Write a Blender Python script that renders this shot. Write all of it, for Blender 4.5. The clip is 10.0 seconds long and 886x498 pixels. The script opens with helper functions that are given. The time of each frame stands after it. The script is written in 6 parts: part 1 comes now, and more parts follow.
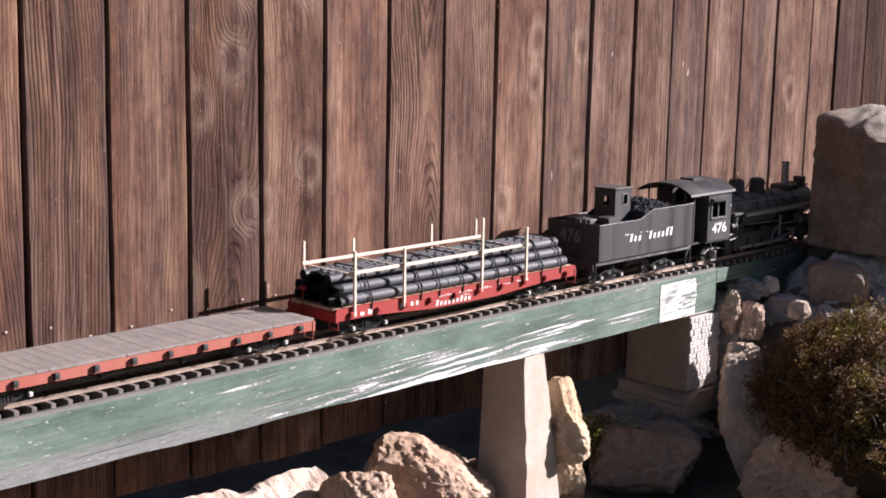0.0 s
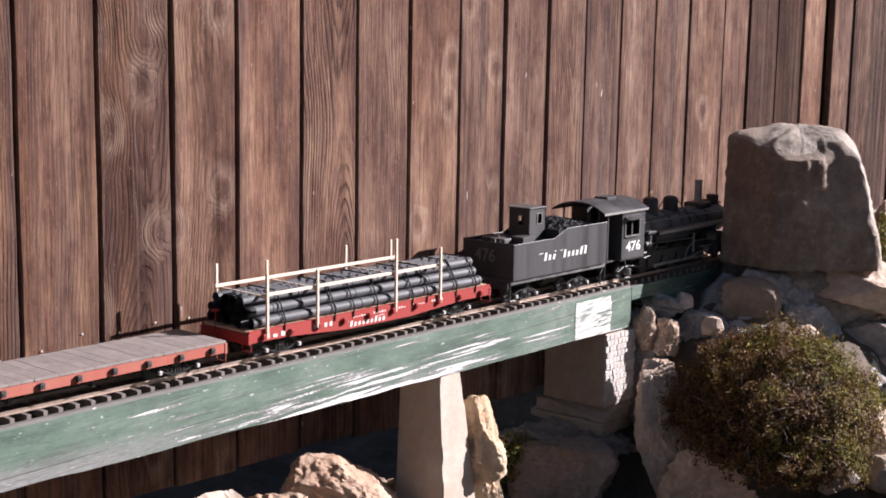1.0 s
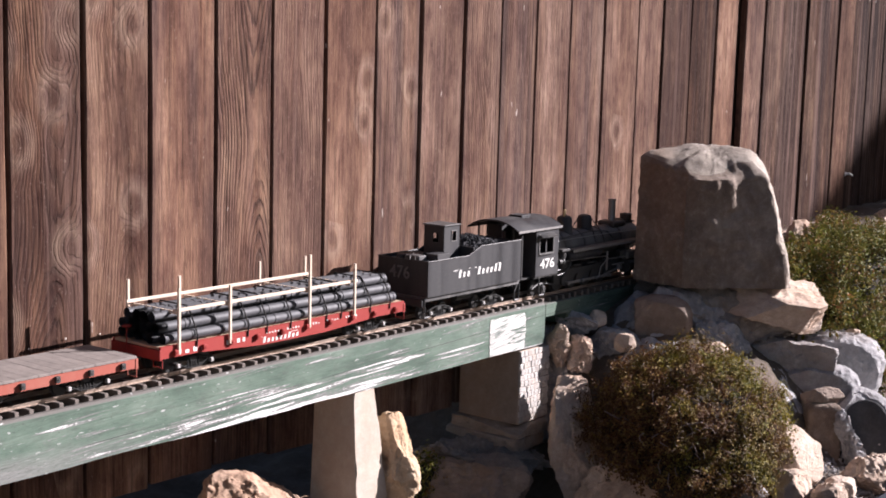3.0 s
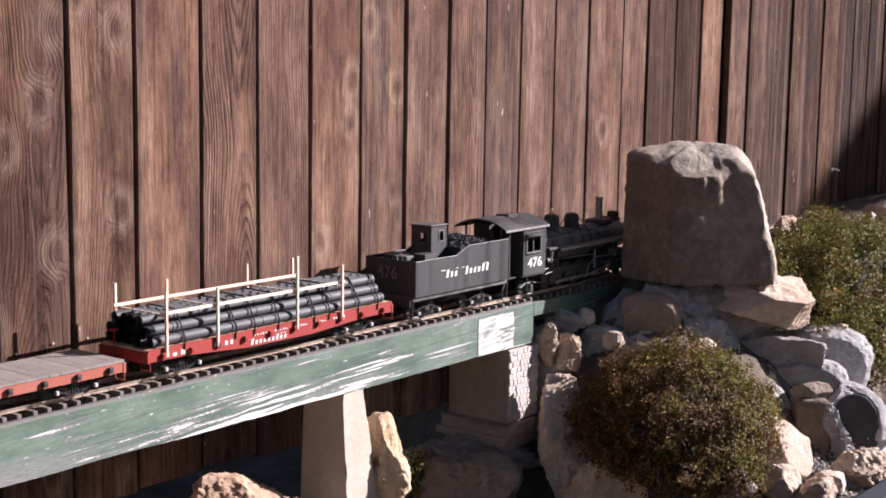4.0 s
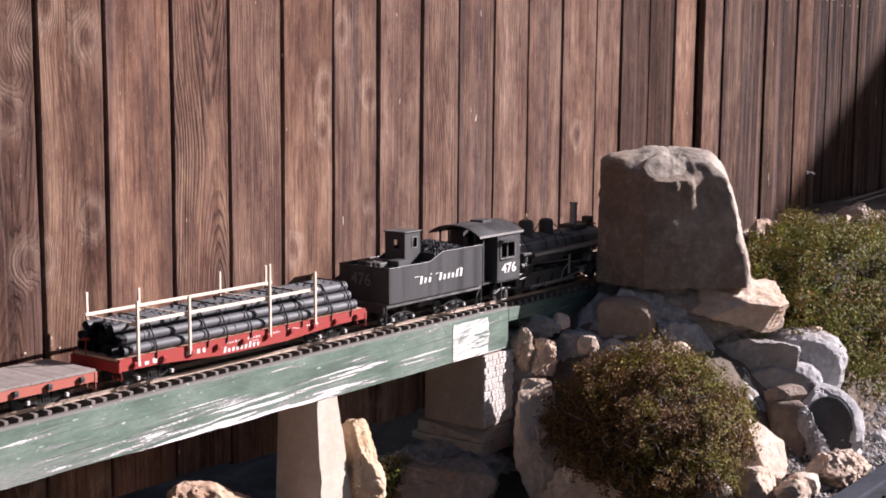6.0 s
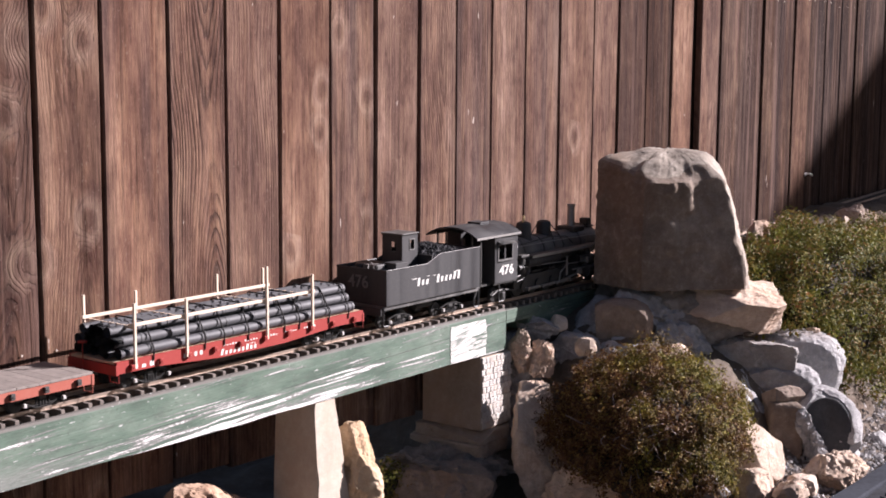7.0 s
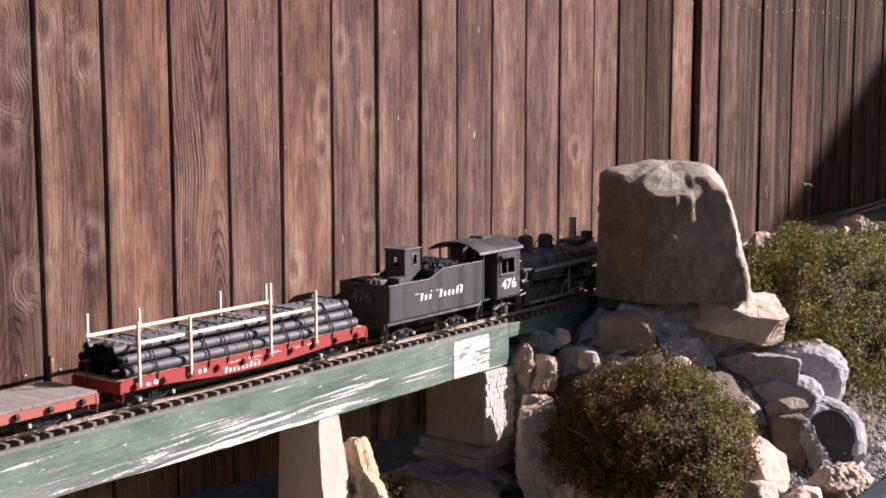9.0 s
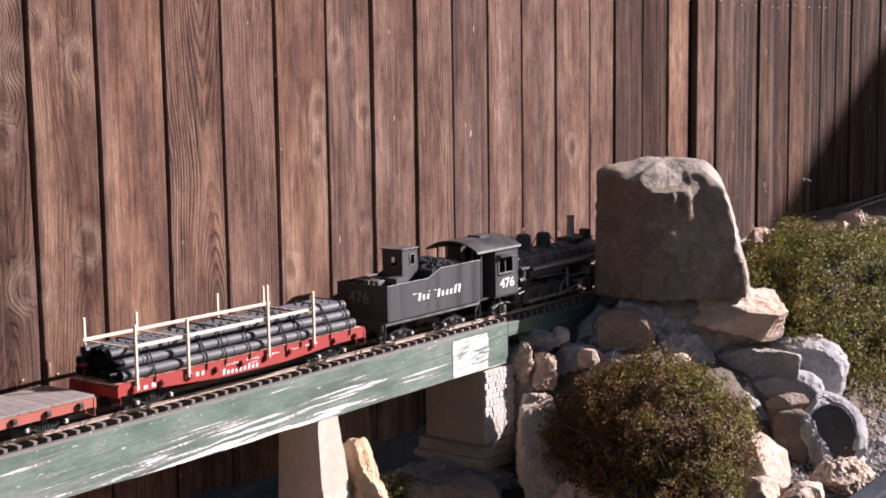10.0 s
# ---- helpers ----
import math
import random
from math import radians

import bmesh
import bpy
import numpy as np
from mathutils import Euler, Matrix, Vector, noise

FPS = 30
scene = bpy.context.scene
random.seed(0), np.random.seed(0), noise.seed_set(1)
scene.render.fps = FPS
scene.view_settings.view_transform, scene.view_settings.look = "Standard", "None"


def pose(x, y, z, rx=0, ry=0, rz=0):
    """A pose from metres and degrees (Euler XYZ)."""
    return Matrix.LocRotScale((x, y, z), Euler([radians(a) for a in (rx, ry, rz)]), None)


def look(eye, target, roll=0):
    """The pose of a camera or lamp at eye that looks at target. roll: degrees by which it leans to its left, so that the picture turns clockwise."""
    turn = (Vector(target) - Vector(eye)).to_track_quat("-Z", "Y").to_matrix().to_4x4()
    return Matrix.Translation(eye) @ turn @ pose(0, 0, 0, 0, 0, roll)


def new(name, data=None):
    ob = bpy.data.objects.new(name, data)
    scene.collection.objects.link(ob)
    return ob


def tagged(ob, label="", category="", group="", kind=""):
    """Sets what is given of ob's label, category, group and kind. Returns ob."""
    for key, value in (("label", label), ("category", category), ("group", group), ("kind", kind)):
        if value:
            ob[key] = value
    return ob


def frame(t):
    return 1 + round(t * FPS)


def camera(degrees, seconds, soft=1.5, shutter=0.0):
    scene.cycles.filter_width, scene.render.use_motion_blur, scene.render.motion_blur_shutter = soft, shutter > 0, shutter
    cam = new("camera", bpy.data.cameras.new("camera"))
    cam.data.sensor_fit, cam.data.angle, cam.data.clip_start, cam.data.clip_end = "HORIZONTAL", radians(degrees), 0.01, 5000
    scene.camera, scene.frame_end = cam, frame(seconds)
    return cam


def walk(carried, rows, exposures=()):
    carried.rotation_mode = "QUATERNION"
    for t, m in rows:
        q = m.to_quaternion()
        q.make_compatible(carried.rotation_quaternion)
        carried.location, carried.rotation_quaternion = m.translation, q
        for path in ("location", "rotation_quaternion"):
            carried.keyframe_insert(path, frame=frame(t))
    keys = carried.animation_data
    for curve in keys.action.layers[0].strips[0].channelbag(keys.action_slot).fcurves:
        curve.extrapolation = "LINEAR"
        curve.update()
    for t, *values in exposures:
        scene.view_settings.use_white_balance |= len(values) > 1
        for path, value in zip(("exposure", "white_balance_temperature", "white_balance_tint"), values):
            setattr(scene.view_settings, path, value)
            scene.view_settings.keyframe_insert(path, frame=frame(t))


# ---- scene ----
cam = camera(35.6, 10.0, soft=1.8)
PATH = [
    (0, (-2.389, -1.676, 0.542), (-0.9751, -0.3013, 0.2070), 1.20),
    (0.5, (-2.386, -1.689, 0.548), (-0.9307, -0.3543, 0.2291), 1.28),
    (1, (-2.376, -1.712, 0.547), (-0.8931, -0.4047, 0.2417), 1.05),
    (1.5, (-2.374, -1.718, 0.546), (-0.8519, -0.4570, 0.2437), 1.48),
    (2, (-2.378, -1.722, 0.548), (-0.8240, -0.4977, 0.2560), 1.77),
    (2.5, (-2.377, -1.731, 0.542), (-0.8213, -0.5053, 0.2652), 1.88),
    (4, (-2.375, -1.744, 0.538), (-0.8095, -0.5286, 0.2684), 0.95),
    (4.5, (-2.371, -1.754, 0.541), (-0.8009, -0.5443, 0.2734), 0.74),
    (5, (-2.369, -1.756, 0.539), (-0.7938, -0.5545, 0.2655), 0.67),
    (5.5, (-2.368, -1.764, 0.541), (-0.7895, -0.5651, 0.2735), 0.61),
    (7, (-2.364, -1.769, 0.540), (-0.7830, -0.5716, 0.2821), 0.45),
    (7.5, (-2.363, -1.767, 0.537), (-0.7806, -0.5745, 0.2658), 0.53),
    (8, (-2.363, -1.762, 0.542), (-0.7836, -0.5625, 0.2803), 0.04),
    (8.5, (-2.376, -1.760, 0.542), (-0.7959, -0.5601, 0.2861), 0.24),
    (9, (-2.368, -1.758, 0.549), (-0.7831, -0.5625, 0.3060), 0.03),
    (9.5, (-2.370, -1.775, 0.543), (-0.7843, -0.5772, 0.3155), -0.35),
    (10, (-2.360, -1.763, 0.545), (-0.7763, -0.5656, 0.3037), -0.73),
]
walk(cam, [(t, look(eye, target, roll)) for t, eye, target, roll in PATH], [(0, 1.41, 6200, 20), (10, 1.46, 6350, 24)])

# ---- light ----
SUN_FROM = Vector((1.4, -1.0, 0.84)).normalized()
world = bpy.data.worlds.new("sky")
scene.world = world
world.use_nodes = True
wn = world.node_tree
sky = wn.nodes.new("ShaderNodeTexSky")
sky.sky_type = "NISHITA"
sky.sun_disc = False
sky.sun_elevation = math.asin(SUN_FROM.z)
sky.sun_rotation = math.atan2(SUN_FROM.x, SUN_FROM.y)
wn.links.new(sky.outputs[0], wn.nodes["Background"].inputs[0])
wn.nodes["Background"].inputs[1].default_value = 0.025
sun = new("sun", bpy.data.lights.new("sun", "SUN"))
sun.data.energy = 4.9
sun.data.angle = radians(0.5)
sun.data.color = (1.0, 0.965, 0.925)
sun.matrix_world = look(SUN_FROM * 6, (0, 0, 0))


# ---- materials ----
class Mat:
    """A small builder of node materials."""

    def __init__(self, name, rough=0.8, metal=0.0, spec=0.5):
        self.m = bpy.data.materials.new(name)
        self.m.use_nodes = True
        self.t = self.m.node_tree
        self.b = self.t.nodes["Principled BSDF"]
        self.b.inputs["Roughness"].default_value = rough
        self.b.inputs["Metallic"].default_value = metal
        self.b.inputs["Specular IOR Level"].default_value = spec

    def node(self, kind, **inputs):
        n = self.t.nodes.new(kind)
        for key, v in inputs.items():
            self.put(n.inputs[key.replace("_", " ")], v)
        return n

    def put(self, socket, v):
        if isinstance(v, bpy.types.NodeSocket):
            self.t.links.new(v, socket)
        else:
            socket.default_value = v

    def coords(self, scale=(1, 1, 1), spread=0.0):
        c = self.node("ShaderNodeTexCoord").outputs["Object"]
        if spread:
            r = self.node("ShaderNodeObjectInfo").outputs["Random"]
            add = self.node("ShaderNodeVectorMath")
            mul = self.math("MULTIPLY", r, spread)
            comb = self.node("ShaderNodeCombineXYZ", X=mul, Y=self.math("MULTIPLY", mul, 3.7), Z=self.math("MULTIPLY", mul, 1.9))
            self.put(add.inputs[0], c)
            self.put(add.inputs[1], comb.outputs[0])
            c = add.outputs[0]
        mp = self.node("ShaderNodeMapping", Vector=c, Scale=scale)
        return mp.outputs[0]

    def noise(self, co, scale, detail=4.0, rough=0.6, dist=0.0):
        return self.node("ShaderNodeTexNoise", Vector=co, Scale=scale, Detail=detail, Roughness=rough, Distortion=dist).outputs["Fac"]

    def ramp(self, fac, stops):
        n = self.node("ShaderNodeValToRGB", Fac=fac)
        el = n.color_ramp.elements
        while len(el) < len(stops):
            el.new(0.5)
        for e, (p, c) in zip(el, stops):
            e.position, e.color = p, (*c, 1) if isinstance(c, tuple) else (c, c, c, 1)
        return n.outputs["Color"]

    def mix(self, fac, a, b, mode="MIX"):
        n = self.t.nodes.new("ShaderNodeMix")
        n.data_type, n.blend_type = "RGBA", mode
        self.put(n.inputs[0], fac)
        self.put(n.inputs[6], (*a, 1) if isinstance(a, tuple) else a)
        self.put(n.inputs[7], (*b, 1) if isinstance(b, tuple) else b)
        return n.outputs[2]

    def math(self, op, a, b=0.0):
        n = self.t.nodes.new("ShaderNodeMath")
        n.operation = op
        self.put(n.inputs[0], a)
        self.put(n.inputs[1], b)
        return n.outputs[0]

    def random(self):
        return self.node("ShaderNodeObjectInfo").outputs["Random"]

    def island(self):
        return self.node("ShaderNodeNewGeometry").outputs["Random Per Island"]

    def done(self, color, bump=None, strength=0.4, dist=0.002, rough=None):
        self.put(self.b.inputs["Base Color"], (*color, 1) if isinstance(color, tuple) else color)
        if bump is not None:
            n = self.node("ShaderNodeBump", Height=bump, Strength=strength, Distance=dist)
            self.put(self.b.inputs["Normal"], n.outputs[0])
        if rough is not None:
            self.put(self.b.inputs["Roughness"], rough)
        return self.m


def fence_wood():
    """Weathered flat-sawn softwood; each board carries its own grain, knots, stain, tone and warmth."""
    k = Mat("fence_wood", 0.95, spec=0.06)

    def own(name):
        n = k.t.nodes.new("ShaderNodeAttribute")
        n.attribute_type, n.attribute_name = "OBJECT", name
        return n.outputs["Fac"]

    grain, knots, stain, tone, warm = own("grain"), own("knots"), own("stain"), own("tone"), own("warm")
    r = k.random()
    sep = k.node("ShaderNodeSeparateXYZ", Vector=k.coords())
    x, z = sep.outputs["X"], sep.outputs["Z"]
    # growth rings cut lengthways: the saw wanders towards and away from the heart of the log
    heart = k.math("MULTIPLY", k.math("SUBTRACT", k.noise(k.coords((0, 0, 1.1), 9.0), 1.0, 1, 0.4), 0.5), 0.26)
    side = k.math("MULTIPLY", k.math("SUBTRACT", k.math("FRACT", k.math("MULTIPLY", r, 23.7)), 0.5), 0.05)
    sway = k.math("MULTIPLY", k.math("SUBTRACT", k.noise(k.coords((3, 3, 1.4), 9.0), 1.0, 2, 0.5), 0.5), 0.10)
    u = k.math("ADD", k.math("ADD", x, side), sway)
    rad = k.math("SQRT", k.math("ADD", k.math("MULTIPLY", u, u), k.math("MULTIPLY", heart, heart)))
    # knots push the rings aside
    flat = k.node("ShaderNodeCombineXYZ", X=k.math("ADD", k.math("MULTIPLY", x, 11.0), k.math("MULTIPLY", r, 90.0)), Y=k.math("ADD", k.math("MULTIPLY", z, 7.5), k.math("MULTIPLY", r, 57.0)), Z=0.0).outputs[0]
    knot = k.node("ShaderNodeTexVoronoi", Vector=flat, Scale=1.0, Randomness=0.9)
    knot.voronoi_dimensions = "2D"
    kd = knot.outputs["Distance"]
    pick = k.math("LESS_THAN", k.node("ShaderNodeSeparateColor", Color=knot.outputs["Color"]).outputs[0], knots)
    near = k.math("MULTIPLY", k.ramp(kd, [(0.0, 1.0), (0.20, 0.72), (0.36, 0.28), (0.60, 0.0)]), pick)
    rag = k.math("MULTIPLY", k.noise(k.coords((60, 60, 5), 9.0), 1.0, 4, 0.6), 0.010)
    ring = k.math("ADD", k.math("ADD", k.math("MULTIPLY", rad, 1.0), k.math("MULTIPLY", near, 0.030)), rag)
    saw = k.math("FRACT", k.math("MULTIPLY", ring, 150.0))
    line = k.ramp(saw, [(0.0, 0.25), (0.10, 0.0), (0.50, 0.10), (0.78, 0.75), (0.90, 1.0), (1.0, 0.25)])
    saw2 = k.math("FRACT", k.math("MULTIPLY", ring, 47.0))
    wide = k.ramp(saw2, [(0.0, 0.0), (0.5, 0.5), (0.8, 1.0), (1.0, 0.0)])
    fade = k.ramp(k.noise(k.coords((14, 14, 2.4), 9.0), 1.0, 5, 0.6), [(0.36, 0.15), (0.62, 1.0)])
    fibre = k.noise(k.coords((520, 520, 22), 9.0), 1.0, 4, 0.75)
    fine = k.noise(k.coords((170, 170, 5.0), 9.0), 1.0, 5, 0.72)
    blotch = k.noise(k.coords((13, 13, 3.0), 9.0), 1.0, 7, 0.62)
    cloud = k.noise(k.coords((38, 38, 17), 9.0), 1.0, 7, 0.70)
    streak = k.noise(k.coords((30, 30, 0.9), 9.0), 1.0, 5, 0.60, 0.3)
    band = k.noise(k.coords((11, 11, 0.35), 9.0), 1.0, 3, 0.55)
    base = k.ramp(blotch, [(0.34, (0.091, 0.050, 0.038)), (0.46, (0.136, 0.080, 0.058)), (0.56, (0.190, 0.119, 0.088)), (0.67, (0.259, 0.174, 0.134))])
    red = k.ramp(blotch, [(0.34, (0.076, 0.036, 0.025)), (0.50, (0.147, 0.074, 0.048)), (0.66, (0.251, 0.143, 0.089))])
    col = k.mix(warm, base, red)
    # damp purple-grey bands, then narrower dark runs
    grey = k.math("MULTIPLY", k.ramp(band, [(0.44, 0.0), (0.60, 0.80)]), k.math("ADD", k.math("MULTIPLY", stain, 0.8), 0.10))
    col = k.mix(grey, col, k.mix(fine, (0.065, 0.048, 0.047), (0.135, 0.101, 0.097)))
    dark = k.math("MULTIPLY", k.ramp(streak, [(0.48, 0.0), (0.57, 0.70), (0.70, 0.95)]), stain)
    col = k.mix(dark, col, (0.046, 0.032, 0.032))
    # grain lines
    lines = k.math("MULTIPLY", k.math("MULTIPLY", k.math("ADD", line, k.math("MULTIPLY", wide, 0.35)), fade), grain)
    col = k.mix(k.math("MINIMUM", lines, 0.88), col, (0.048, 0.029, 0.024))
    heartwood = k.math("MULTIPLY", k.ramp(rad, [(0.0, 0.55), (0.014, 0.35), (0.030, 0.0)]), grain)
    col = k.mix(k.math("MULTIPLY", heartwood, fade), col, (0.071, 0.044, 0.036))
    eye = k.math("MULTIPLY", k.ramp(kd, [(0.0, 0.80), (0.10, 0.45), (0.15, 0.05), (0.20, 0.45), (0.25, 0.05), (0.30, 0.30), (0.35, 0.0)]), pick)
    col = k.mix(eye, col, (0.081, 0.048, 0.037))
    halo = k.math("MULTIPLY", k.ramp(kd, [(0.10, 0.0), (0.24, 0.45), (0.45, 0.0)]), pick)
    col = k.mix(halo, col, (0.281, 0.196, 0.151))
    # fine relief of colour
    col = k.mix(1.0, col, k.ramp(cloud, [(0.28, (0.58, 0.54, 0.56)), (0.46, (0.95, 0.93, 0.93)), (0.58, (1.10, 1.12, 1.08)), (0.70, (1.30, 1.30, 1.22))]), "MULTIPLY")
    col = k.mix(1.0, col, k.ramp(fine, [(0.32, (0.46, 0.43, 0.42)), (0.47, (0.98, 0.97, 0.97)), (0.70, (1.27, 1.26, 1.25))]), "MULTIPLY")
    col = k.mix(1.0, col, k.ramp(fibre, [(0.30, (0.68, 0.66, 0.66)), (0.50, (1.0, 1.0, 1.0)), (0.72, (1.20, 1.20, 1.20))]), "MULTIPLY")
    # weathered board edges
    gen = k.node("ShaderNodeSeparateXYZ", Vector=k.node("ShaderNodeTexCoord").outputs["Generated"]).outputs["X"]
    wav = k.math("ADD", gen, k.math("MULTIPLY", k.math("SUBTRACT", k.noise(k.coords((12, 12, 2.2), 9.0), 1.0, 6, 0.65), 0.5), 0.55))
    rim = k.ramp(wav, [(0.0, 0.75), (0.10, 0.12), (0.25, 0.0), (0.80, 0.0), (0.93, 0.45), (1.0, 0.8)])
    col = k.mix(k.math("MULTIPLY", rim, k.math("ADD", k.math("MULTIPLY", stain, 0.6), 0.28)), col, (0.058, 0.039, 0.036))
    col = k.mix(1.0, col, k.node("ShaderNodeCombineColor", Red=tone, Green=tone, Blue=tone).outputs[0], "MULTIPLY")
    # pale ridges where the stain has worn off the hard grain
    ridge = k.math("MULTIPLY", k.ramp(k.noise(k.coords((62, 62, 0.9), 9.0), 1.0, 5, 0.62), [(0.52, 0.0), (0.64, 0.80)]), k.math("MULTIPLY", stain, grain))
    col = k.mix(ridge, col, k.mix(fine, (0.150, 0.088, 0.070), (0.290, 0.190, 0.155)))
    # scuffs, splinters and specks
    speck = k.noise(k.coords((230, 230, 110), 9.0), 1.0, 3, 0.7)
    col = k.mix(k.ramp(speck, [(0.62, 0.0), (0.78, 0.45)]), col, (0.31, 0.235, 0.195))
    chips = k.noise(k.coords((75, 75, 16), 9.0), 1.0, 2)
    col = k.mix(k.ramp(chips, [(0.765, 0.0), (0.79, 0.85)]), col, (0.42, 0.35, 0.31))
    gouge = k.noise(k.coords((95, 95, 11), 9.0), 1.0, 2)
    col = k.mix(k.ramp(gouge, [(0.215, 0.9), (0.24, 0.0)]), col, (0.030, 0.018, 0.015))
    h = k.math("ADD", k.math("MULTIPLY", lines, -0.8), k.math("ADD", k.math("MULTIPLY", fine, 0.5), k.math("MULTIPLY", near, 0.5)))
    h = k.math("ADD", h, k.math("MULTIPLY", fibre, 0.3))
    return k.done(col, h, 0.6, 0.003)


def green_paint():
    k = Mat("green_paint", 0.75, spec=0.25)
    sep = k.node("ShaderNodeSeparateXYZ", Vector=k.coords((1, 1, 1)))
    x, z = sep.outputs["X"], sep.outputs["Z"]
    # grain that runs out at a slant to the beam
    wob = k.noise(k.coords((3.2, 3.2, 9)), 1.0, 3)
    v = k.math("ADD", k.math("ADD", z, k.math("MULTIPLY", x, -0.032)), k.math("MULTIPLY", wob, 0.014))

    def along(a, b):
        return k.node("ShaderNodeCombineXYZ", X=k.math("MULTIPLY", x, a), Y=sep.outputs["Y"], Z=k.math("MULTIPLY", v, b)).outputs[0]

    streak = k.noise(along(5.0, 160.0), 1.0, 2, 0.5)
    edge = k.noise(k.coords((130, 130, 260)), 1.0, 4, 0.7)
    streak = k.math("ADD", streak, k.math("MULTIPLY", k.math("SUBTRACT", edge, 0.5), 0.24))
    # where the paint has gone: the middle of the span, and the wet lower edge
    here = k.ramp(k.math("ADD", k.math("MULTIPLY", x, 0.4), 0.6), [(0.10, 0.0), (0.24, 0.55), (0.32, 1.0), (0.44, 1.0), (0.51, 0.40), (0.585, 0.30), (0.60, 0.0)])
    west = k.ramp(k.math("ADD", k.math("MULTIPLY", x, 0.4), 0.6), [(0.12, 1.0), (0.24, 0.0)])
    down = k.math("MULTIPLY", z, -10.0)
    low = k.ramp(down, [(0.36, 0.0), (0.62, 0.8), (0.9, 1.0)])
    zone = k.math("MULTIPLY", here, low)
    rag = k.math("MULTIPLY", k.math("SUBTRACT", k.noise(k.coords((7, 7, 30)), 1.0, 5, 0.65), 0.5), 0.40)
    foot = k.ramp(k.math("ADD", down, rag), [(0.86, 0.0), (0.95, 1.0)])
    worn = k.math("ADD", k.math("ADD", k.math("SUBTRACT", streak, 0.030), k.math("MULTIPLY", zone, 0.200)), k.math("MULTIPLY", k.math("MULTIPLY", foot, k.math("SUBTRACT", 1.0, k.math("MULTIPLY", west, 0.8))), 0.060))
    soft = k.noise(k.coords((5, 5, 16)), 1.0, 6, 0.65)
    tint = k.ramp(soft, [(0.32, (0.048, 0.073, 0.055)), (0.50, (0.094, 0.136, 0.104)), (0.70, (0.160, 0.202, 0.162))])
    fine = k.noise(along(45.0, 520.0), 1.0, 5, 0.75)
    tint = k.mix(k.ramp(fine, [(0.52, 0.0), (0.78, 0.38)]), tint, (0.180, 0.225, 0.190))
    tint = k.mix(k.ramp(fine, [(0.30, 0.6), (0.46, 0.0)]), tint, (0.048, 0.062, 0.050))
    dirt = k.noise(k.coords((25, 25, 60)), 1.0, 5, 0.7)
    tint = k.mix(k.ramp(dirt, [(0.50, 0.0), (0.70, 0.6)]), tint, (0.075, 0.088, 0.074))
    bare = k.ramp(fine, [(0.3, (0.110, 0.104, 0.098)), (0.55, (0.205, 0.198, 0.190)), (0.75, (0.330, 0.320, 0.310))])
    grey = k.math("MULTIPLY", west, k.ramp(k.math("ADD", down, rag), [(0.58, 0.0), (0.82, 0.8)]))
    col = k.mix(grey, tint, bare)
    col = k.mix(k.ramp(worn, [(0.590, 0.0), (0.64, 0.80)]), col, bare)
    col = k.mix(k.ramp(worn, [(0.675, 0.0), (0.700, 1.0)]), col, (0.64, 0.62, 0.60))
    lip = k.ramp(k.math("ADD", k.math("MULTIPLY", z, 60.0), 1.0), [(0.40, 0.0), (0.55, 1.0)])
    col = k.mix(lip, col, k.mix(dirt, (0.075, 0.068, 0.060), (0.155, 0.142, 0.128)))
    line = k.math("ABSOLUTE", k.math("ADD", k.math("ADD", z, 0.062), k.math("MULTIPLY", k.math("ADD", x, 0.75), -0.030)))
    col = k.mix(k.math("MULTIPLY", k.ramp(k.math("MULTIPLY", line, 100.0), [(0.04, 1.0), (0.09, 0.0)]), k.ramp(k.noise(k.coords((6, 6, 6)), 1.0, 2), [(0.42, 0.0), (0.5, 0.85)])), col, (0.040, 0.040, 0.036))
    # dark cracks along the grain and white specks
    crack = k.noise(along(5.0, 150.0), 1.0, 3, 0.6)
    col = k.mix(k.ramp(crack, [(0.27, 0.75), (0.31, 0.0)]), col, (0.030, 0.032, 0.028))
    sp = k.noise(along(48.0, 190.0), 1.0, 2)
    col = k.mix(k.ramp(sp, [(0.675, 0.0), (0.70, 0.8)]), col, (0.43, 0.43, 0.41))
    grit = k.noise(k.coords((110, 110, 160)), 1.0, 3, 0.7)
    col = k.mix(k.ramp(grit, [(0.30, 0.7), (0.38, 0.0)]), col, (0.045, 0.052, 0.042))
    return k.done(col, worn, 0.5, 0.002)


def primer():
    """White primer brushed thin, with the grey-green timber showing along slanting strokes."""
    k = Mat("white_primer", 0.8, spec=0.2)
    sep = k.node("ShaderNodeSeparateXYZ", Vector=k.coords())
    v = k.math("SUBTRACT", sep.outputs["Z"], k.math("MULTIPLY", sep.outputs["X"], 0.16))
    co = k.node("ShaderNodeCombineXYZ", X=k.math("MULTIPLY", sep.outputs["X"], 14.0), Y=0.0, Z=k.math("MULTIPLY", v, 190.0)).outputs[0]
    f = k.noise(co, 1.0, 4, 0.6)
    thin = k.noise(k.coords((24, 24, 40)), 1.0, 4, 0.65)
    f = k.math("ADD", f, k.math("MULTIPLY", k.math("SUBTRACT", thin, 0.54), 0.42))
    col = k.ramp(f, [(0.33, (0.17, 0.20, 0.175)), (0.42, (0.40, 0.40, 0.375)), (0.50, (0.60, 0.58, 0.54)), (0.66, (0.70, 0.68, 0.64))])
    return k.done(col, f, 0.3, 0.001)


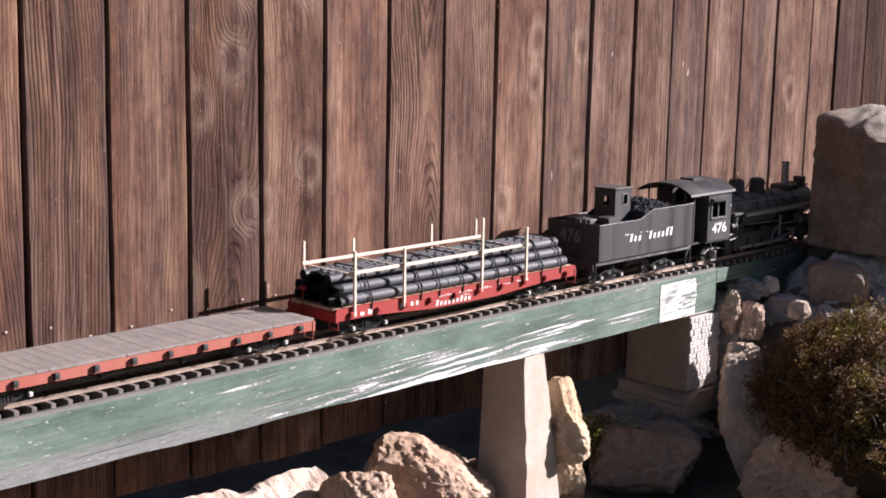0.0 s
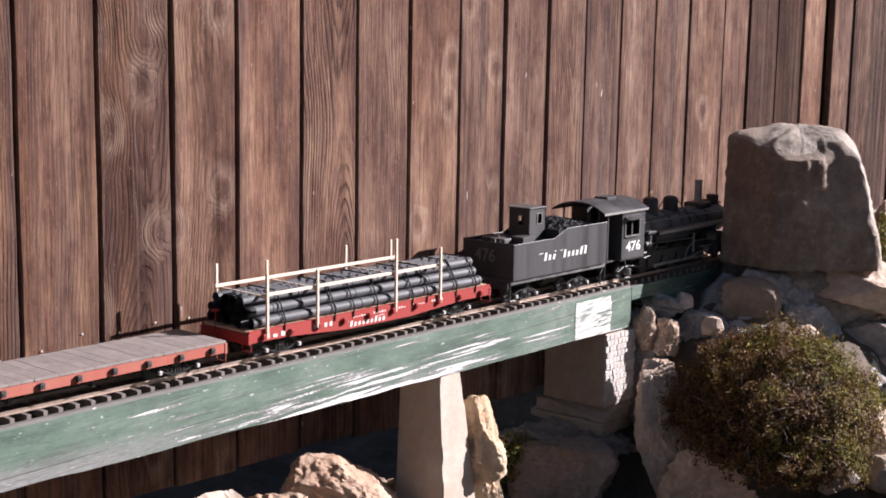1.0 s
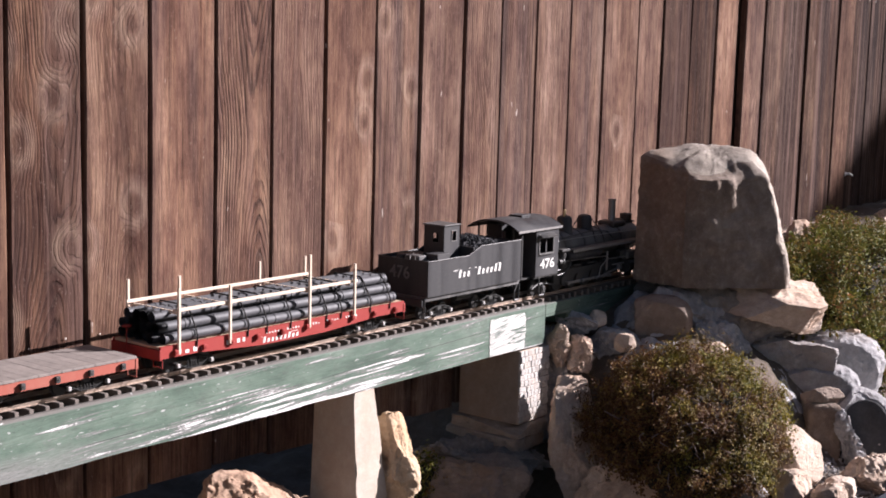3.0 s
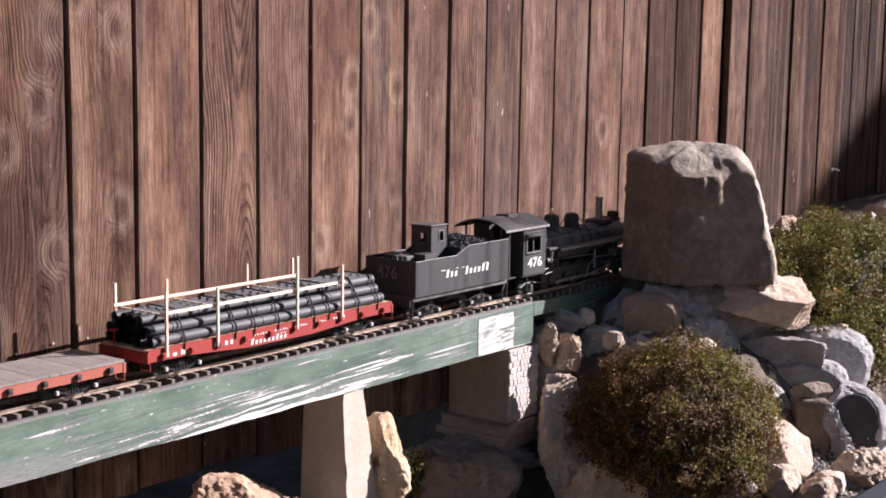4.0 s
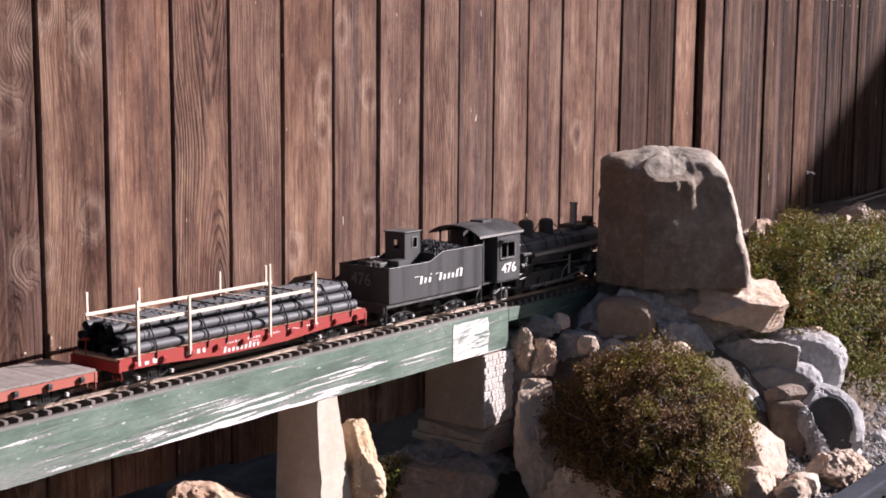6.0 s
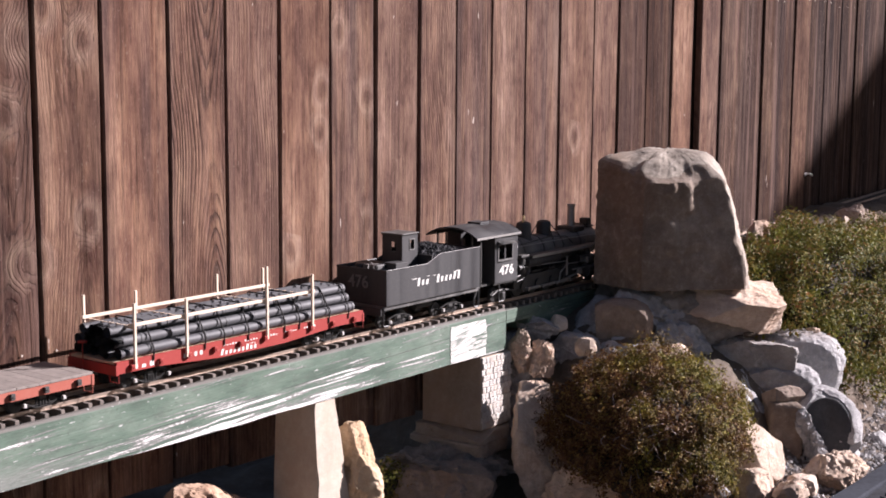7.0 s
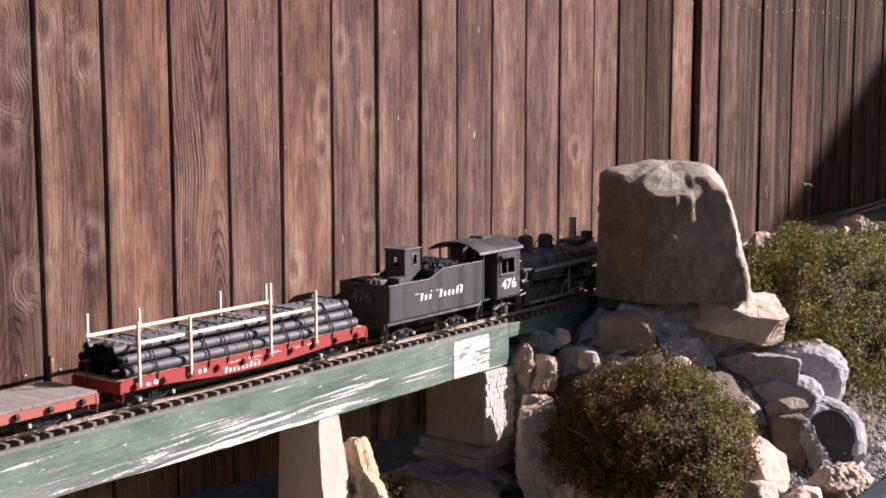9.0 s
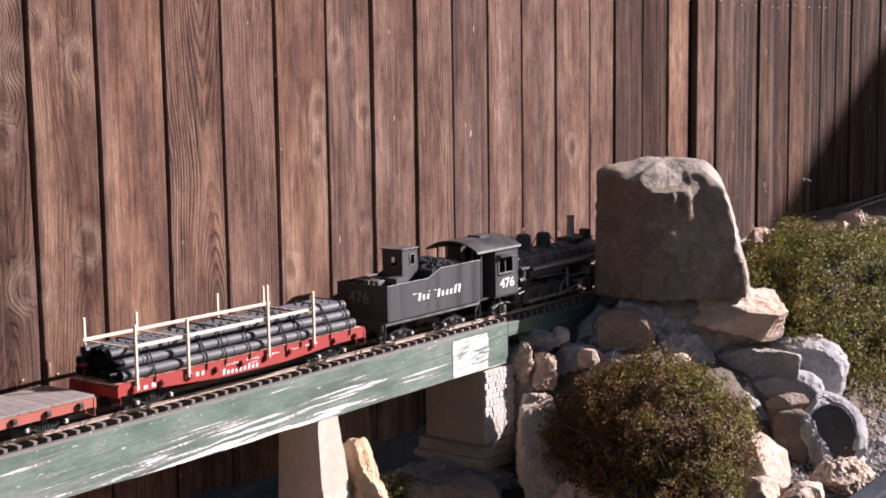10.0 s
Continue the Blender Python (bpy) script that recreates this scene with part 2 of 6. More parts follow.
def stone(name, dark, mid, pale, rough=0.9, scale=1.0, crack=0.5):
    k = Mat(name, rough, spec=0.2)
    co = k.coords((scale, scale, scale), 5.0)
    a = k.noise(co, 9.0, 6, 0.65)
    b = k.noise(co, 55.0, 5, 0.7)
    c = k.noise(co, 260.0, 3, 0.7)
    col = k.ramp(a, [(0.3, dark), (0.5, mid), (0.72, pale)])
    col = k.mix(0.45, col, k.ramp(b, [(0.3, dark), (0.55, mid), (0.75, pale)]))
    v = k.node("ShaderNodeTexVoronoi", Vector=co, Scale=16.0)
    v.feature = "DISTANCE_TO_EDGE"
    line = k.ramp(v.outputs["Distance"], [(0.0, 0.0), (0.03, 1.0)])
    h = k.math("ADD", k.math("MULTIPLY", b, 0.7), k.math("MULTIPLY", c, 0.35))
    h = k.math("ADD", h, k.math("MULTIPLY", a, 0.9))
    rust = k.noise(co, 5.0, 5, 0.6, 0.6)
    col = k.mix(k.ramp(rust, [(0.48, 0.0), (0.68, 0.45)]), col, tuple(v * w for v, w in zip(mid, (0.95, 0.72, 0.56))))
    grit = k.noise(co, 420.0, 3, 0.8)
    col = k.mix(k.ramp(grit, [(0.35, 0.35), (0.5, 0.0)]), col, dark)
    col = k.mix(k.ramp(grit, [(0.56, 0.0), (0.75, 0.4)]), col, pale)
    return k.done(col, h, crack + 0.35, 0.0060)


def plain(name, color, rough=0.6, metal=0.0, vary=0.25, scale=120.0, bump=0.15, spec=0.5):
    k = Mat(name, rough, metal, spec)
    n = k.noise(k.coords((1, 1, 1), 3.0), scale, 5, 0.65)
    big = k.noise(k.coords((1, 1, 1), 3.0), scale / 7, 3)
    f = k.math("ADD", k.math("MULTIPLY", n, 0.6), k.math("MULTIPLY", big, 0.4))
    lo = tuple(v * (1 - vary) for v in color)
    hi = tuple(min(1, v * (1 + vary)) for v in color)
    rr = k.math("ADD", k.math("MULTIPLY", n, 0.25), rough - 0.12)
    return k.done(k.ramp(f, [(0.3, lo), (0.7, hi)]), n, bump, 0.0006, rr)


def streaked(name, color, dust, rough=0.55, amount=0.5):
    """Paint with dusty streaks that run down."""
    k = Mat(name, rough, spec=0.4)
    s = k.noise(k.coords((24, 24, 1.6), 3.0), 1.0, 5, 0.55)
    g = k.noise(k.coords((1, 1, 1), 3.0), 260.0, 4)
    col = k.mix(k.ramp(s, [(0.42, 0.0), (0.72, amount)]), color, dust)
    col = k.mix(k.ramp(g, [(0.5, 0.0), (0.8, amount * 0.6)]), col, dust)
    return k.done(col, g, 0.12, 0.0005, k.ramp(s, [(0.3, rough - 0.1), (0.7, rough + 0.25)]))


def leaves(name, stops, other, low=0.42, high=0.57, green=(0.0, 0.0, 0.0)):
    """Small leaves: each its own tone, with twiggy duller patches through the crown."""
    k = Mat(name, 0.6, spec=0.22)
    r = k.island()
    patch = k.noise(k.coords((1, 1, 1)), 13.0, 4, 0.6)
    # leaves run greener along one direction and browner away from it
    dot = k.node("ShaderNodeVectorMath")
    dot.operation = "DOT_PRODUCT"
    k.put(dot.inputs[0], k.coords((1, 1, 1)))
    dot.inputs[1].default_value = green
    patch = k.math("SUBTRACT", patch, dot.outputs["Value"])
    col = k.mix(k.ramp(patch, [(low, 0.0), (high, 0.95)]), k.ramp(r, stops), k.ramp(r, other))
    m = k.done(col)
    # thin leaves let some sun through
    thin = k.node("ShaderNodeBsdfTranslucent", Color=col)
    both = k.node("ShaderNodeMixShader", Fac=0.24)
    k.put(both.inputs[1], k.b.outputs[0])
    k.put(both.inputs[2], thin.outputs[0])
    k.put(k.t.nodes["Material Output"].inputs["Surface"], both.outputs[0])
    return m


M_FENCE = fence_wood()
M_GREEN = green_paint()
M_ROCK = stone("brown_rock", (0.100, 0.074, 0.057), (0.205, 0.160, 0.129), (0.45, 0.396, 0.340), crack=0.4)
M_ROCK_SUNLIT = stone("sunlit_pale_stone", (0.150, 0.122, 0.098), (0.310, 0.265, 0.222), (0.56, 0.510, 0.450), crack=0.6)
M_TAN = stone("tan_sandstone", (0.311, 0.227, 0.173), (0.537, 0.421, 0.337), (0.780, 0.677, 0.586))
M_PINK = stone("pinkish_rock", (0.248, 0.167, 0.119), (0.396, 0.288, 0.216), (0.550, 0.440, 0.358))
M_GREYROCK = stone("grey_mortar_rock", (0.177, 0.170, 0.170), (0.321, 0.310, 0.312), (0.649, 0.631, 0.619))
M_SHELF = stone("grey_brown_mortar", (0.140, 0.118, 0.105), (0.230, 0.202, 0.182), (0.46, 0.42, 0.385))
M_BROWNROCK = stone("brown_sandstone", (0.165, 0.120, 0.094), (0.262, 0.203, 0.164), (0.40, 0.332, 0.282), crack=0.45)
M_DARKFACE = stone("dark_hollow_rock", (0.040, 0.041, 0.044), (0.068, 0.069, 0.073), (0.12, 0.12, 0.122), crack=0.3)
M_GOLD = stone("golden_stone", (0.30, 0.20, 0.12), (0.50, 0.375, 0.255), (0.66, 0.56, 0.44))
M_PIER = stone("cast_concrete", (0.330, 0.277, 0.226), (0.440, 0.380, 0.319), (0.550, 0.490, 0.424), crack=-0.15)
M_CORE = stone("buff_masonry", (0.26, 0.205, 0.165), (0.37, 0.303, 0.250), (0.49, 0.42, 0.355), crack=0.45)
M_BLOCK = stone("chalky_block", (0.36, 0.335, 0.31), (0.50, 0.47, 0.44), (0.63, 0.60, 0.57), crack=0.4)
M_SOIL = stone("garden_soil", (0.064, 0.049, 0.037), (0.122, 0.096, 0.075), (0.217, 0.180, 0.148))
M_RAIL = plain("rusty_rail", (0.336, 0.264, 0.216), 0.45, 0.6)
M_TIE = plain("weathered_tie", (0.135, 0.112, 0.096), 0.9, vary=0.4)
M_NAIL = plain("nail_head", (0.42, 0.36, 0.31), 0.6)
M_BLACK = streaked("black_loco_paint", (0.020, 0.020, 0.022), (0.144, 0.135, 0.126), 0.5, 0.22)
M_BOILER = streaked("dusty_boiler_paint", (0.058, 0.057, 0.056), (0.225, 0.212, 0.200), 0.45, 0.65)
M_JOURNAL = plain("pale_journal_cover", (0.42, 0.40, 0.38), 0.5)
M_STEEL = plain("worn_steel", (0.27, 0.26, 0.25), 0.5, 0.6)
M_TRUCK = plain("black_truck_iron", (0.020, 0.019, 0.018), 0.85, vary=0.4, spec=0.2)
M_IRON = plain("dark_iron", (0.05, 0.048, 0.046), 0.55, 0.3)
M_BRASS = plain("old_brass", (0.50, 0.38, 0.22), 0.4, 0.8)
M_RED = streaked("oxide_red_paint", (0.262, 0.024, 0.018), (0.290, 0.075, 0.056), 0.65, 0.18)
M_FADED = streaked("faded_red_paint", (0.300, 0.075, 0.049), (0.345, 0.165, 0.128), 0.7, 0.4)
M_MAROON = streaked("maroon_paint", (0.150, 0.053, 0.045), (0.255, 0.150, 0.135), 0.7, 0.4)
M_DECK = plain("grey_deck_planks", (0.198, 0.168, 0.149), 0.85, vary=0.3, scale=80)
M_PALEWOOD = plain("pale_pine", (0.63, 0.505, 0.395), 0.7, vary=0.15)
M_PIPE = plain("black_pipe", (0.056, 0.056, 0.060), 0.62, vary=0.3)
M_COAL = plain("coal", (0.050, 0.050, 0.053), 0.85, vary=0.5, scale=200, spec=0.2)
M_WHITE = plain("white_lettering", (0.612, 0.595, 0.561), 0.7)
M_PRIMER = primer()
# near-black bluish colours put the shade on the lower line into its timber
M_CAP = plain("shade_dark_cap", (0.040, 0.043, 0.052), 0.95, vary=0.4, scale=60, spec=0.08)
M_SHADE_TIMBER = plain("shade_dark_timber", (0.045, 0.046, 0.052), 0.95, vary=0.4, scale=60, spec=0.08)
M_GAP_DARK = plain("dark_gap_sheet", (0.05, 0.035, 0.028), 0.9)
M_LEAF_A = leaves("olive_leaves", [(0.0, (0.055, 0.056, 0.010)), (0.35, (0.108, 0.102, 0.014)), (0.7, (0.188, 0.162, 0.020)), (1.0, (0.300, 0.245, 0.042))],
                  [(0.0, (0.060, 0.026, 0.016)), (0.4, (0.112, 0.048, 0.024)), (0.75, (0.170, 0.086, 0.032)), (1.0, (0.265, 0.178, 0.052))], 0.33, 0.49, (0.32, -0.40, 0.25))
M_LEAF_B = leaves("green_leaves", [(0.0, (0.073, 0.083, 0.015)), (0.45, (0.129, 0.139, 0.024)), (0.8, (0.202, 0.194, 0.034)), (1.0, (0.292, 0.267, 0.073))],
                  [(0.0, (0.056, 0.057, 0.015)), (0.5, (0.112, 0.103, 0.024)), (0.8, (0.224, 0.090, 0.037)), (1.0, (0.241, 0.198, 0.052))])
M_HEART = plain("bush_inner_shade", (0.03, 0.024, 0.016), 0.95)
M_TWIG = plain("twigs", (0.20, 0.150, 0.130), 0.9)


# ---- builders ----
def thing(name, label, category, group="", m=None, kind=""):
    ob = new(name)
    ob.empty_display_size = 0.02
    if m is not None:
        ob.matrix_basis = m
    return tagged(ob, label, category, group, kind)


def mesh_of(name, bm, mat, smooth=False):
    me = bpy.data.meshes.new(name)
    bmesh.ops.recalc_face_normals(bm, faces=bm.faces)
    bm.to_mesh(me)
    bm.free()
    me.materials.append(mat)
    if smooth:
        me.shade_smooth()
        me.set_sharp_from_angle(angle=radians(38))
    return me


def part(name, bm, mat, parent=None, label="", smooth=False):
    ob = new(name, mesh_of(name, bm, mat, smooth))
    ob.parent = parent
    if label:
        ob["label"] = label
    return ob


def box(bm, x0, x1, y0, y1, z0, z1, bev=0.0):
    vs = [bm.verts.new((x, y, z)) for x in (x0, x1) for y in (y0, y1) for z in (z0, z1)]
    fs = [bm.faces.new([vs[i] for i in q]) for q in ((0, 1, 3, 2), (4, 6, 7, 5), (0, 4, 5, 1), (2, 3, 7, 6), (0, 2, 6, 4), (1, 5, 7, 3))]
    if bev:
        es = list({e for f in fs for e in f.edges})
        bmesh.ops.bevel(bm, geom=es, offset=bev, segments=1, affect="EDGES")
    return bm


def plate(bm, us, vs, place, thick):
    """A plate with one opening: us and vs are the four steps across and up, place(u, v, w) puts it in space."""
    grid = [[[bm.verts.new(place(u, v, w)) for v in vs] for u in us] for w in (0, thick)]
    f, b = grid
    for i in range(3):
        for j in range(3):
            if i == 1 and j == 1:
                continue
            bm.faces.new((f[i][j], f[i + 1][j], f[i + 1][j + 1], f[i][j + 1]))
            bm.faces.new((b[i][j + 1], b[i + 1][j + 1], b[i + 1][j], b[i][j]))
    rim = [(0, 0), (1, 0), (2, 0), (3, 0), (3, 1), (3, 2), (3, 3), (2, 3), (1, 3), (0, 3), (0, 2), (0, 1)]
    for loop in (rim, [(1, 1), (1, 2), (2, 2), (2, 1)]):
        for (i, j), (p, q) in zip(loop, loop[1:] + loop[:1]):
            bm.faces.new((f[i][j], b[i][j], b[p][q], f[p][q]))
    return bm


def cyl(bm, a, b, r0, r1=None, seg=16, cap=True):
    r1 = r0 if r1 is None else r1
    a, b = Vector(a), Vector(b)
    q = (b - a).to_track_quat("Z", "Y")
    rings = []
    for c, r in ((a, r0), (b, r1)):
        rings.append([bm.verts.new(c + q @ Vector((r * math.cos(2 * math.pi * i / seg), r * math.sin(2 * math.pi * i / seg), 0))) for i in range(seg)])
    for i in range(seg):
        j = (i + 1) % seg
        bm.faces.new((rings[0][i], rings[0][j], rings[1][j], rings[1][i]))
    if cap:
        bm.faces.new(rings[0][::-1])
        bm.faces.new(rings[1])
    return bm


def lathe(bm, c, axis, prof, seg=20):
    """A turned solid: prof is a run of (along, radius) along axis from c."""
    c, axis = Vector(c), Vector(axis).normalized()
    q = axis.to_track_quat("Z", "Y")
    rings = [[bm.verts.new(c + axis * h + q @ Vector((r * math.cos(2 * math.pi * i / seg), r * math.sin(2 * math.pi * i / seg), 0))) for i in range(seg)] for h, r in prof]
    for a, b in zip(rings, rings[1:]):
        for i in range(seg):
            j = (i + 1) % seg
            bm.faces.new((a[i], a[j], b[j], b[i]))
    bm.faces.new(rings[0][::-1])
    bm.faces.new(rings[-1])
    return bm


def rod(bm, pts, r, seg=8):
    for a, b in zip(pts, pts[1:]):
        cyl(bm, a, b, r, r, seg)
    return bm


def B():
    return bmesh.new()


def rock_bm(size, seed, square=3.0, cuts=7, rough=0.05, sub=5, taper=(0.0, 0.0), fine=0.5, flats=()):
    """A boulder: a rounded block with flats broken off it, split faces and a pitted skin."""
    rnd = random.Random(seed)
    bm = B()
    if max(size) > 0.11 and cuts >= 3:
        sub = 6
    bmesh.ops.create_icosphere(bm, subdivisions=sub, radius=1.0)
    planes = [(Vector(n).normalized(), k) for n, k in flats]
    for _ in range(int(cuts * 2.2)):
        n = Vector((rnd.gauss(0, 1), rnd.gauss(0, 1), rnd.gauss(0, 0.8))).normalized()
        planes.append((n, rnd.uniform(0.66, 0.98)))
    off = Vector((rnd.uniform(-50, 50), rnd.uniform(-50, 50), rnd.uniform(-50, 50)))
    big = max(size)
    rough = rough * (1.5 if cuts >= 3 else 1.0)
    jag = max(0.4, min(1.0, cuts / 7))
    for v in bm.verts:
        d = v.co.normalized()
        p = square
        r = (abs(d.x) ** p + abs(d.y) ** p + abs(d.z) ** p) ** (-1 / p)
        c = d * r
        for n, k in planes:
            o = c.dot(n) - k
            if o > 0:
                c -= n * o
        c = Vector((c.x * (1 - taper[0] * c.z) * size[0], c.y * (1 - taper[1] * c.z) * size[1], c.z * size[2])) * 0.5
        w = c / big * 3.0 + off
        disp = noise.fractal(w * 0.9, 1.0, 2.0, 4) * rough * 0.55
        # broken faces, each tilted its own way
        q = w * 1.1 + noise.noise_vector(w * 1.3) * 0.25
        dist, pts = noise.voronoi(q)
        t = noise.cell_vector(pts[0] * 7.3) - Vector((0.5, 0.5, 0.5))
        disp += ((q - pts[0]).dot(t) * 1.1 + t.x * 0.30) * rough * 0.55 * jag
        # crags and grit
        crag = 1.0 - abs(noise.noise(w * 2.6 + Vector((7, 3, 1)))) * 2.0
        disp += (crag - 0.4) * rough * 0.22 * jag
        disp += noise.fractal(w * 5.0, 0.70, 2.1, 7) * rough * fine * 0.62 + noise.noise(c * 190) * 0.0006 / big
        v.co = c + d * disp * big
    return bm


def rock(name, at, size, seed, mat, label, rz=0.0, rx=0.0, ry=0.0, group="", category="rock", **kw):
    ob = part(name, rock_bm(size, seed, **kw), mat, None, "", True)
    ob.matrix_basis = pose(*at, rx, ry, rz)
    return tagged(ob, label, category, group)


# the bridge and the line on it rise slightly to the east
SLOPE = Matrix.Rotation(-0.0053, 4, "Y")
TRACK_Y = 0.055
RAIL_Z = 0.009


def fence_y(x):
    return 0.1854 - 0.02866 * x


# ---- ground ----
def step(v):
    return 1 / (1 + math.exp(-max(-30, min(30, v))))


BANK = [(-3.0, -0.44), (-1.0, -0.42), (-0.64, -0.405), (-0.53, -0.385), (-0.45, -0.29), (-0.36, -0.17), (-0.20, -0.075), (-0.05, -0.035), (0.3, -0.035)]


def ramp_at(pts, v):
    for (a, p), (b, q) in zip(pts, pts[1:]):
        if v <= b:
            f = max(0.0, (v - a) / (b - a))
            return p + (q - p) * f
    return pts[-1][1]


def ground_z(x, y):
    """Height of the garden bed: a gully under the bridge, a rocky bank to the east, level far off."""
    gully = -0.47 + 0.02 * noise.noise(Vector((x * 6, y * 6, 4)))
    bank = ramp_at(BANK, y) + 0.115 * step((x - 1.75) / 0.22) * step((y + 0.16) / 0.04)
    z = gully + (bank - gully) * step((x - 0.34) / 0.05)
    k = max(0.0, min(1.0, 3 - math.hypot(x - 0.3, y + 0.2) / 2))
    return z * k - 0.44 * (1 - k) + 0.014 * k * noise.fractal(Vector((x * 9, y * 9, 0)), 1.0, 2.0, 3)


def ground():
    bm = B()
    def axis(c, w, n, far):
        core = [c - w + 2 * w * i / n for i in range(n + 1)]
        out = [w * 1.25 ** (i + 1) for i in range(far)]
        return [c - w - o for o in reversed(out)] + core + [c + w + o for o in out]
    xs, ys = axis(0.6, 2.6, 150, 28), axis(-0.5, 1.4, 110, 30)
    vs = [[bm.verts.new((x, y, ground_z(x, y))) for y in ys] for x in xs]
    for i in range(len(xs) - 1):
        for j in range(len(ys) - 1):
            bm.faces.new((vs[i][j], vs[i + 1][j], vs[i + 1][j + 1], vs[i][j + 1]))
    ob = part("ground", bm, M_SOIL, None, "", True)
    return tagged(ob, "dark brown garden soil between the rocks", "ground", kind="structure")


ground()

# ---- fence ----
# each board: its west edge, the gap there, then grain, knots, stain, tone and warmth
# east of 2.2 the tone is also lowered to paint in soft shade
BOARDS = [(-1.492, 0.006, 0.75, 0, 0.35, 0.95, 0.78), (-1.346, 0.008, 0.95, 0.1, 0.45, 0.79, 0.68), (-1.201, 0.005, 0.35, 0.05, 0.35, 0.86, 0.93),
          (-1.052, 0.007, 0.85, 0.55, 0.30, 0.70, 1.0), (-0.904, 0.007, 0.45, 0.4, 0.12, 0.84, 0.43), (-0.764, 0.005, 0.15, 0, 0.42, 1.06, 0.73),
          (-0.612, 0.005, 1, 0, 0.28, 1, 0.53), (-0.469, 0.006, 0.6, 0.06, 0.25, 0.98, 0.48), (-0.323, 0.007, 0.14, 0.1, 0.05, 1.03, 0.4),
          (-0.173, 0.005, 0.3, 0.08, 0.65, 1, 0.15), (-0.031, 0.006, 0.18, 0.05, 0.2, 1, 0.15), (0.116, 0.01, 0.55, 0, 0.15, 1, 0.12),
          (0.254, 0.003, 0.42, 0, 0.7, 0.96, 0), (0.392, 0.003, 0.6, 0, 0.12, 1.1, 0), (0.535, 0.005, 0.2, 0, 0.5, 0.98, 0.05),
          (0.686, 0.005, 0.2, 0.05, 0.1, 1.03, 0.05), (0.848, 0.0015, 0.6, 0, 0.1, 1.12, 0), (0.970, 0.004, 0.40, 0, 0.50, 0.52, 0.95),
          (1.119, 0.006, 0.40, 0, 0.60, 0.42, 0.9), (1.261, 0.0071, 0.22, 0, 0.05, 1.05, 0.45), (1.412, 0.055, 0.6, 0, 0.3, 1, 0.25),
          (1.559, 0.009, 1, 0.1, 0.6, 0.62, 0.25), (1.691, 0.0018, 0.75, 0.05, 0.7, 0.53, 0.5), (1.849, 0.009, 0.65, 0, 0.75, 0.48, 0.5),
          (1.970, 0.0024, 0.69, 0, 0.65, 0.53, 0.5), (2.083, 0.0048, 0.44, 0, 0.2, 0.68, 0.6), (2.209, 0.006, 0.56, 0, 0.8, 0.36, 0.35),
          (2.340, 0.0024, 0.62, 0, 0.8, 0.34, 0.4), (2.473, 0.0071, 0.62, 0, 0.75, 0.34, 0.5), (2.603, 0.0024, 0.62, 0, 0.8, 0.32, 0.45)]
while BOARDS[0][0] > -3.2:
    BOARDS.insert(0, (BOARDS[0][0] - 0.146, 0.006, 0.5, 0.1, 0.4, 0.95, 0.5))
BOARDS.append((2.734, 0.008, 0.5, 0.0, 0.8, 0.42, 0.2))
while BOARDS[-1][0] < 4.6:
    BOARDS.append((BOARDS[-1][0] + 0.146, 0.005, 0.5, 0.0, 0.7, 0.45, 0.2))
FENCE_TURN = math.atan(-0.02866)
FENCE_TOP, FENCE_FOOT = 1.45, -0.255


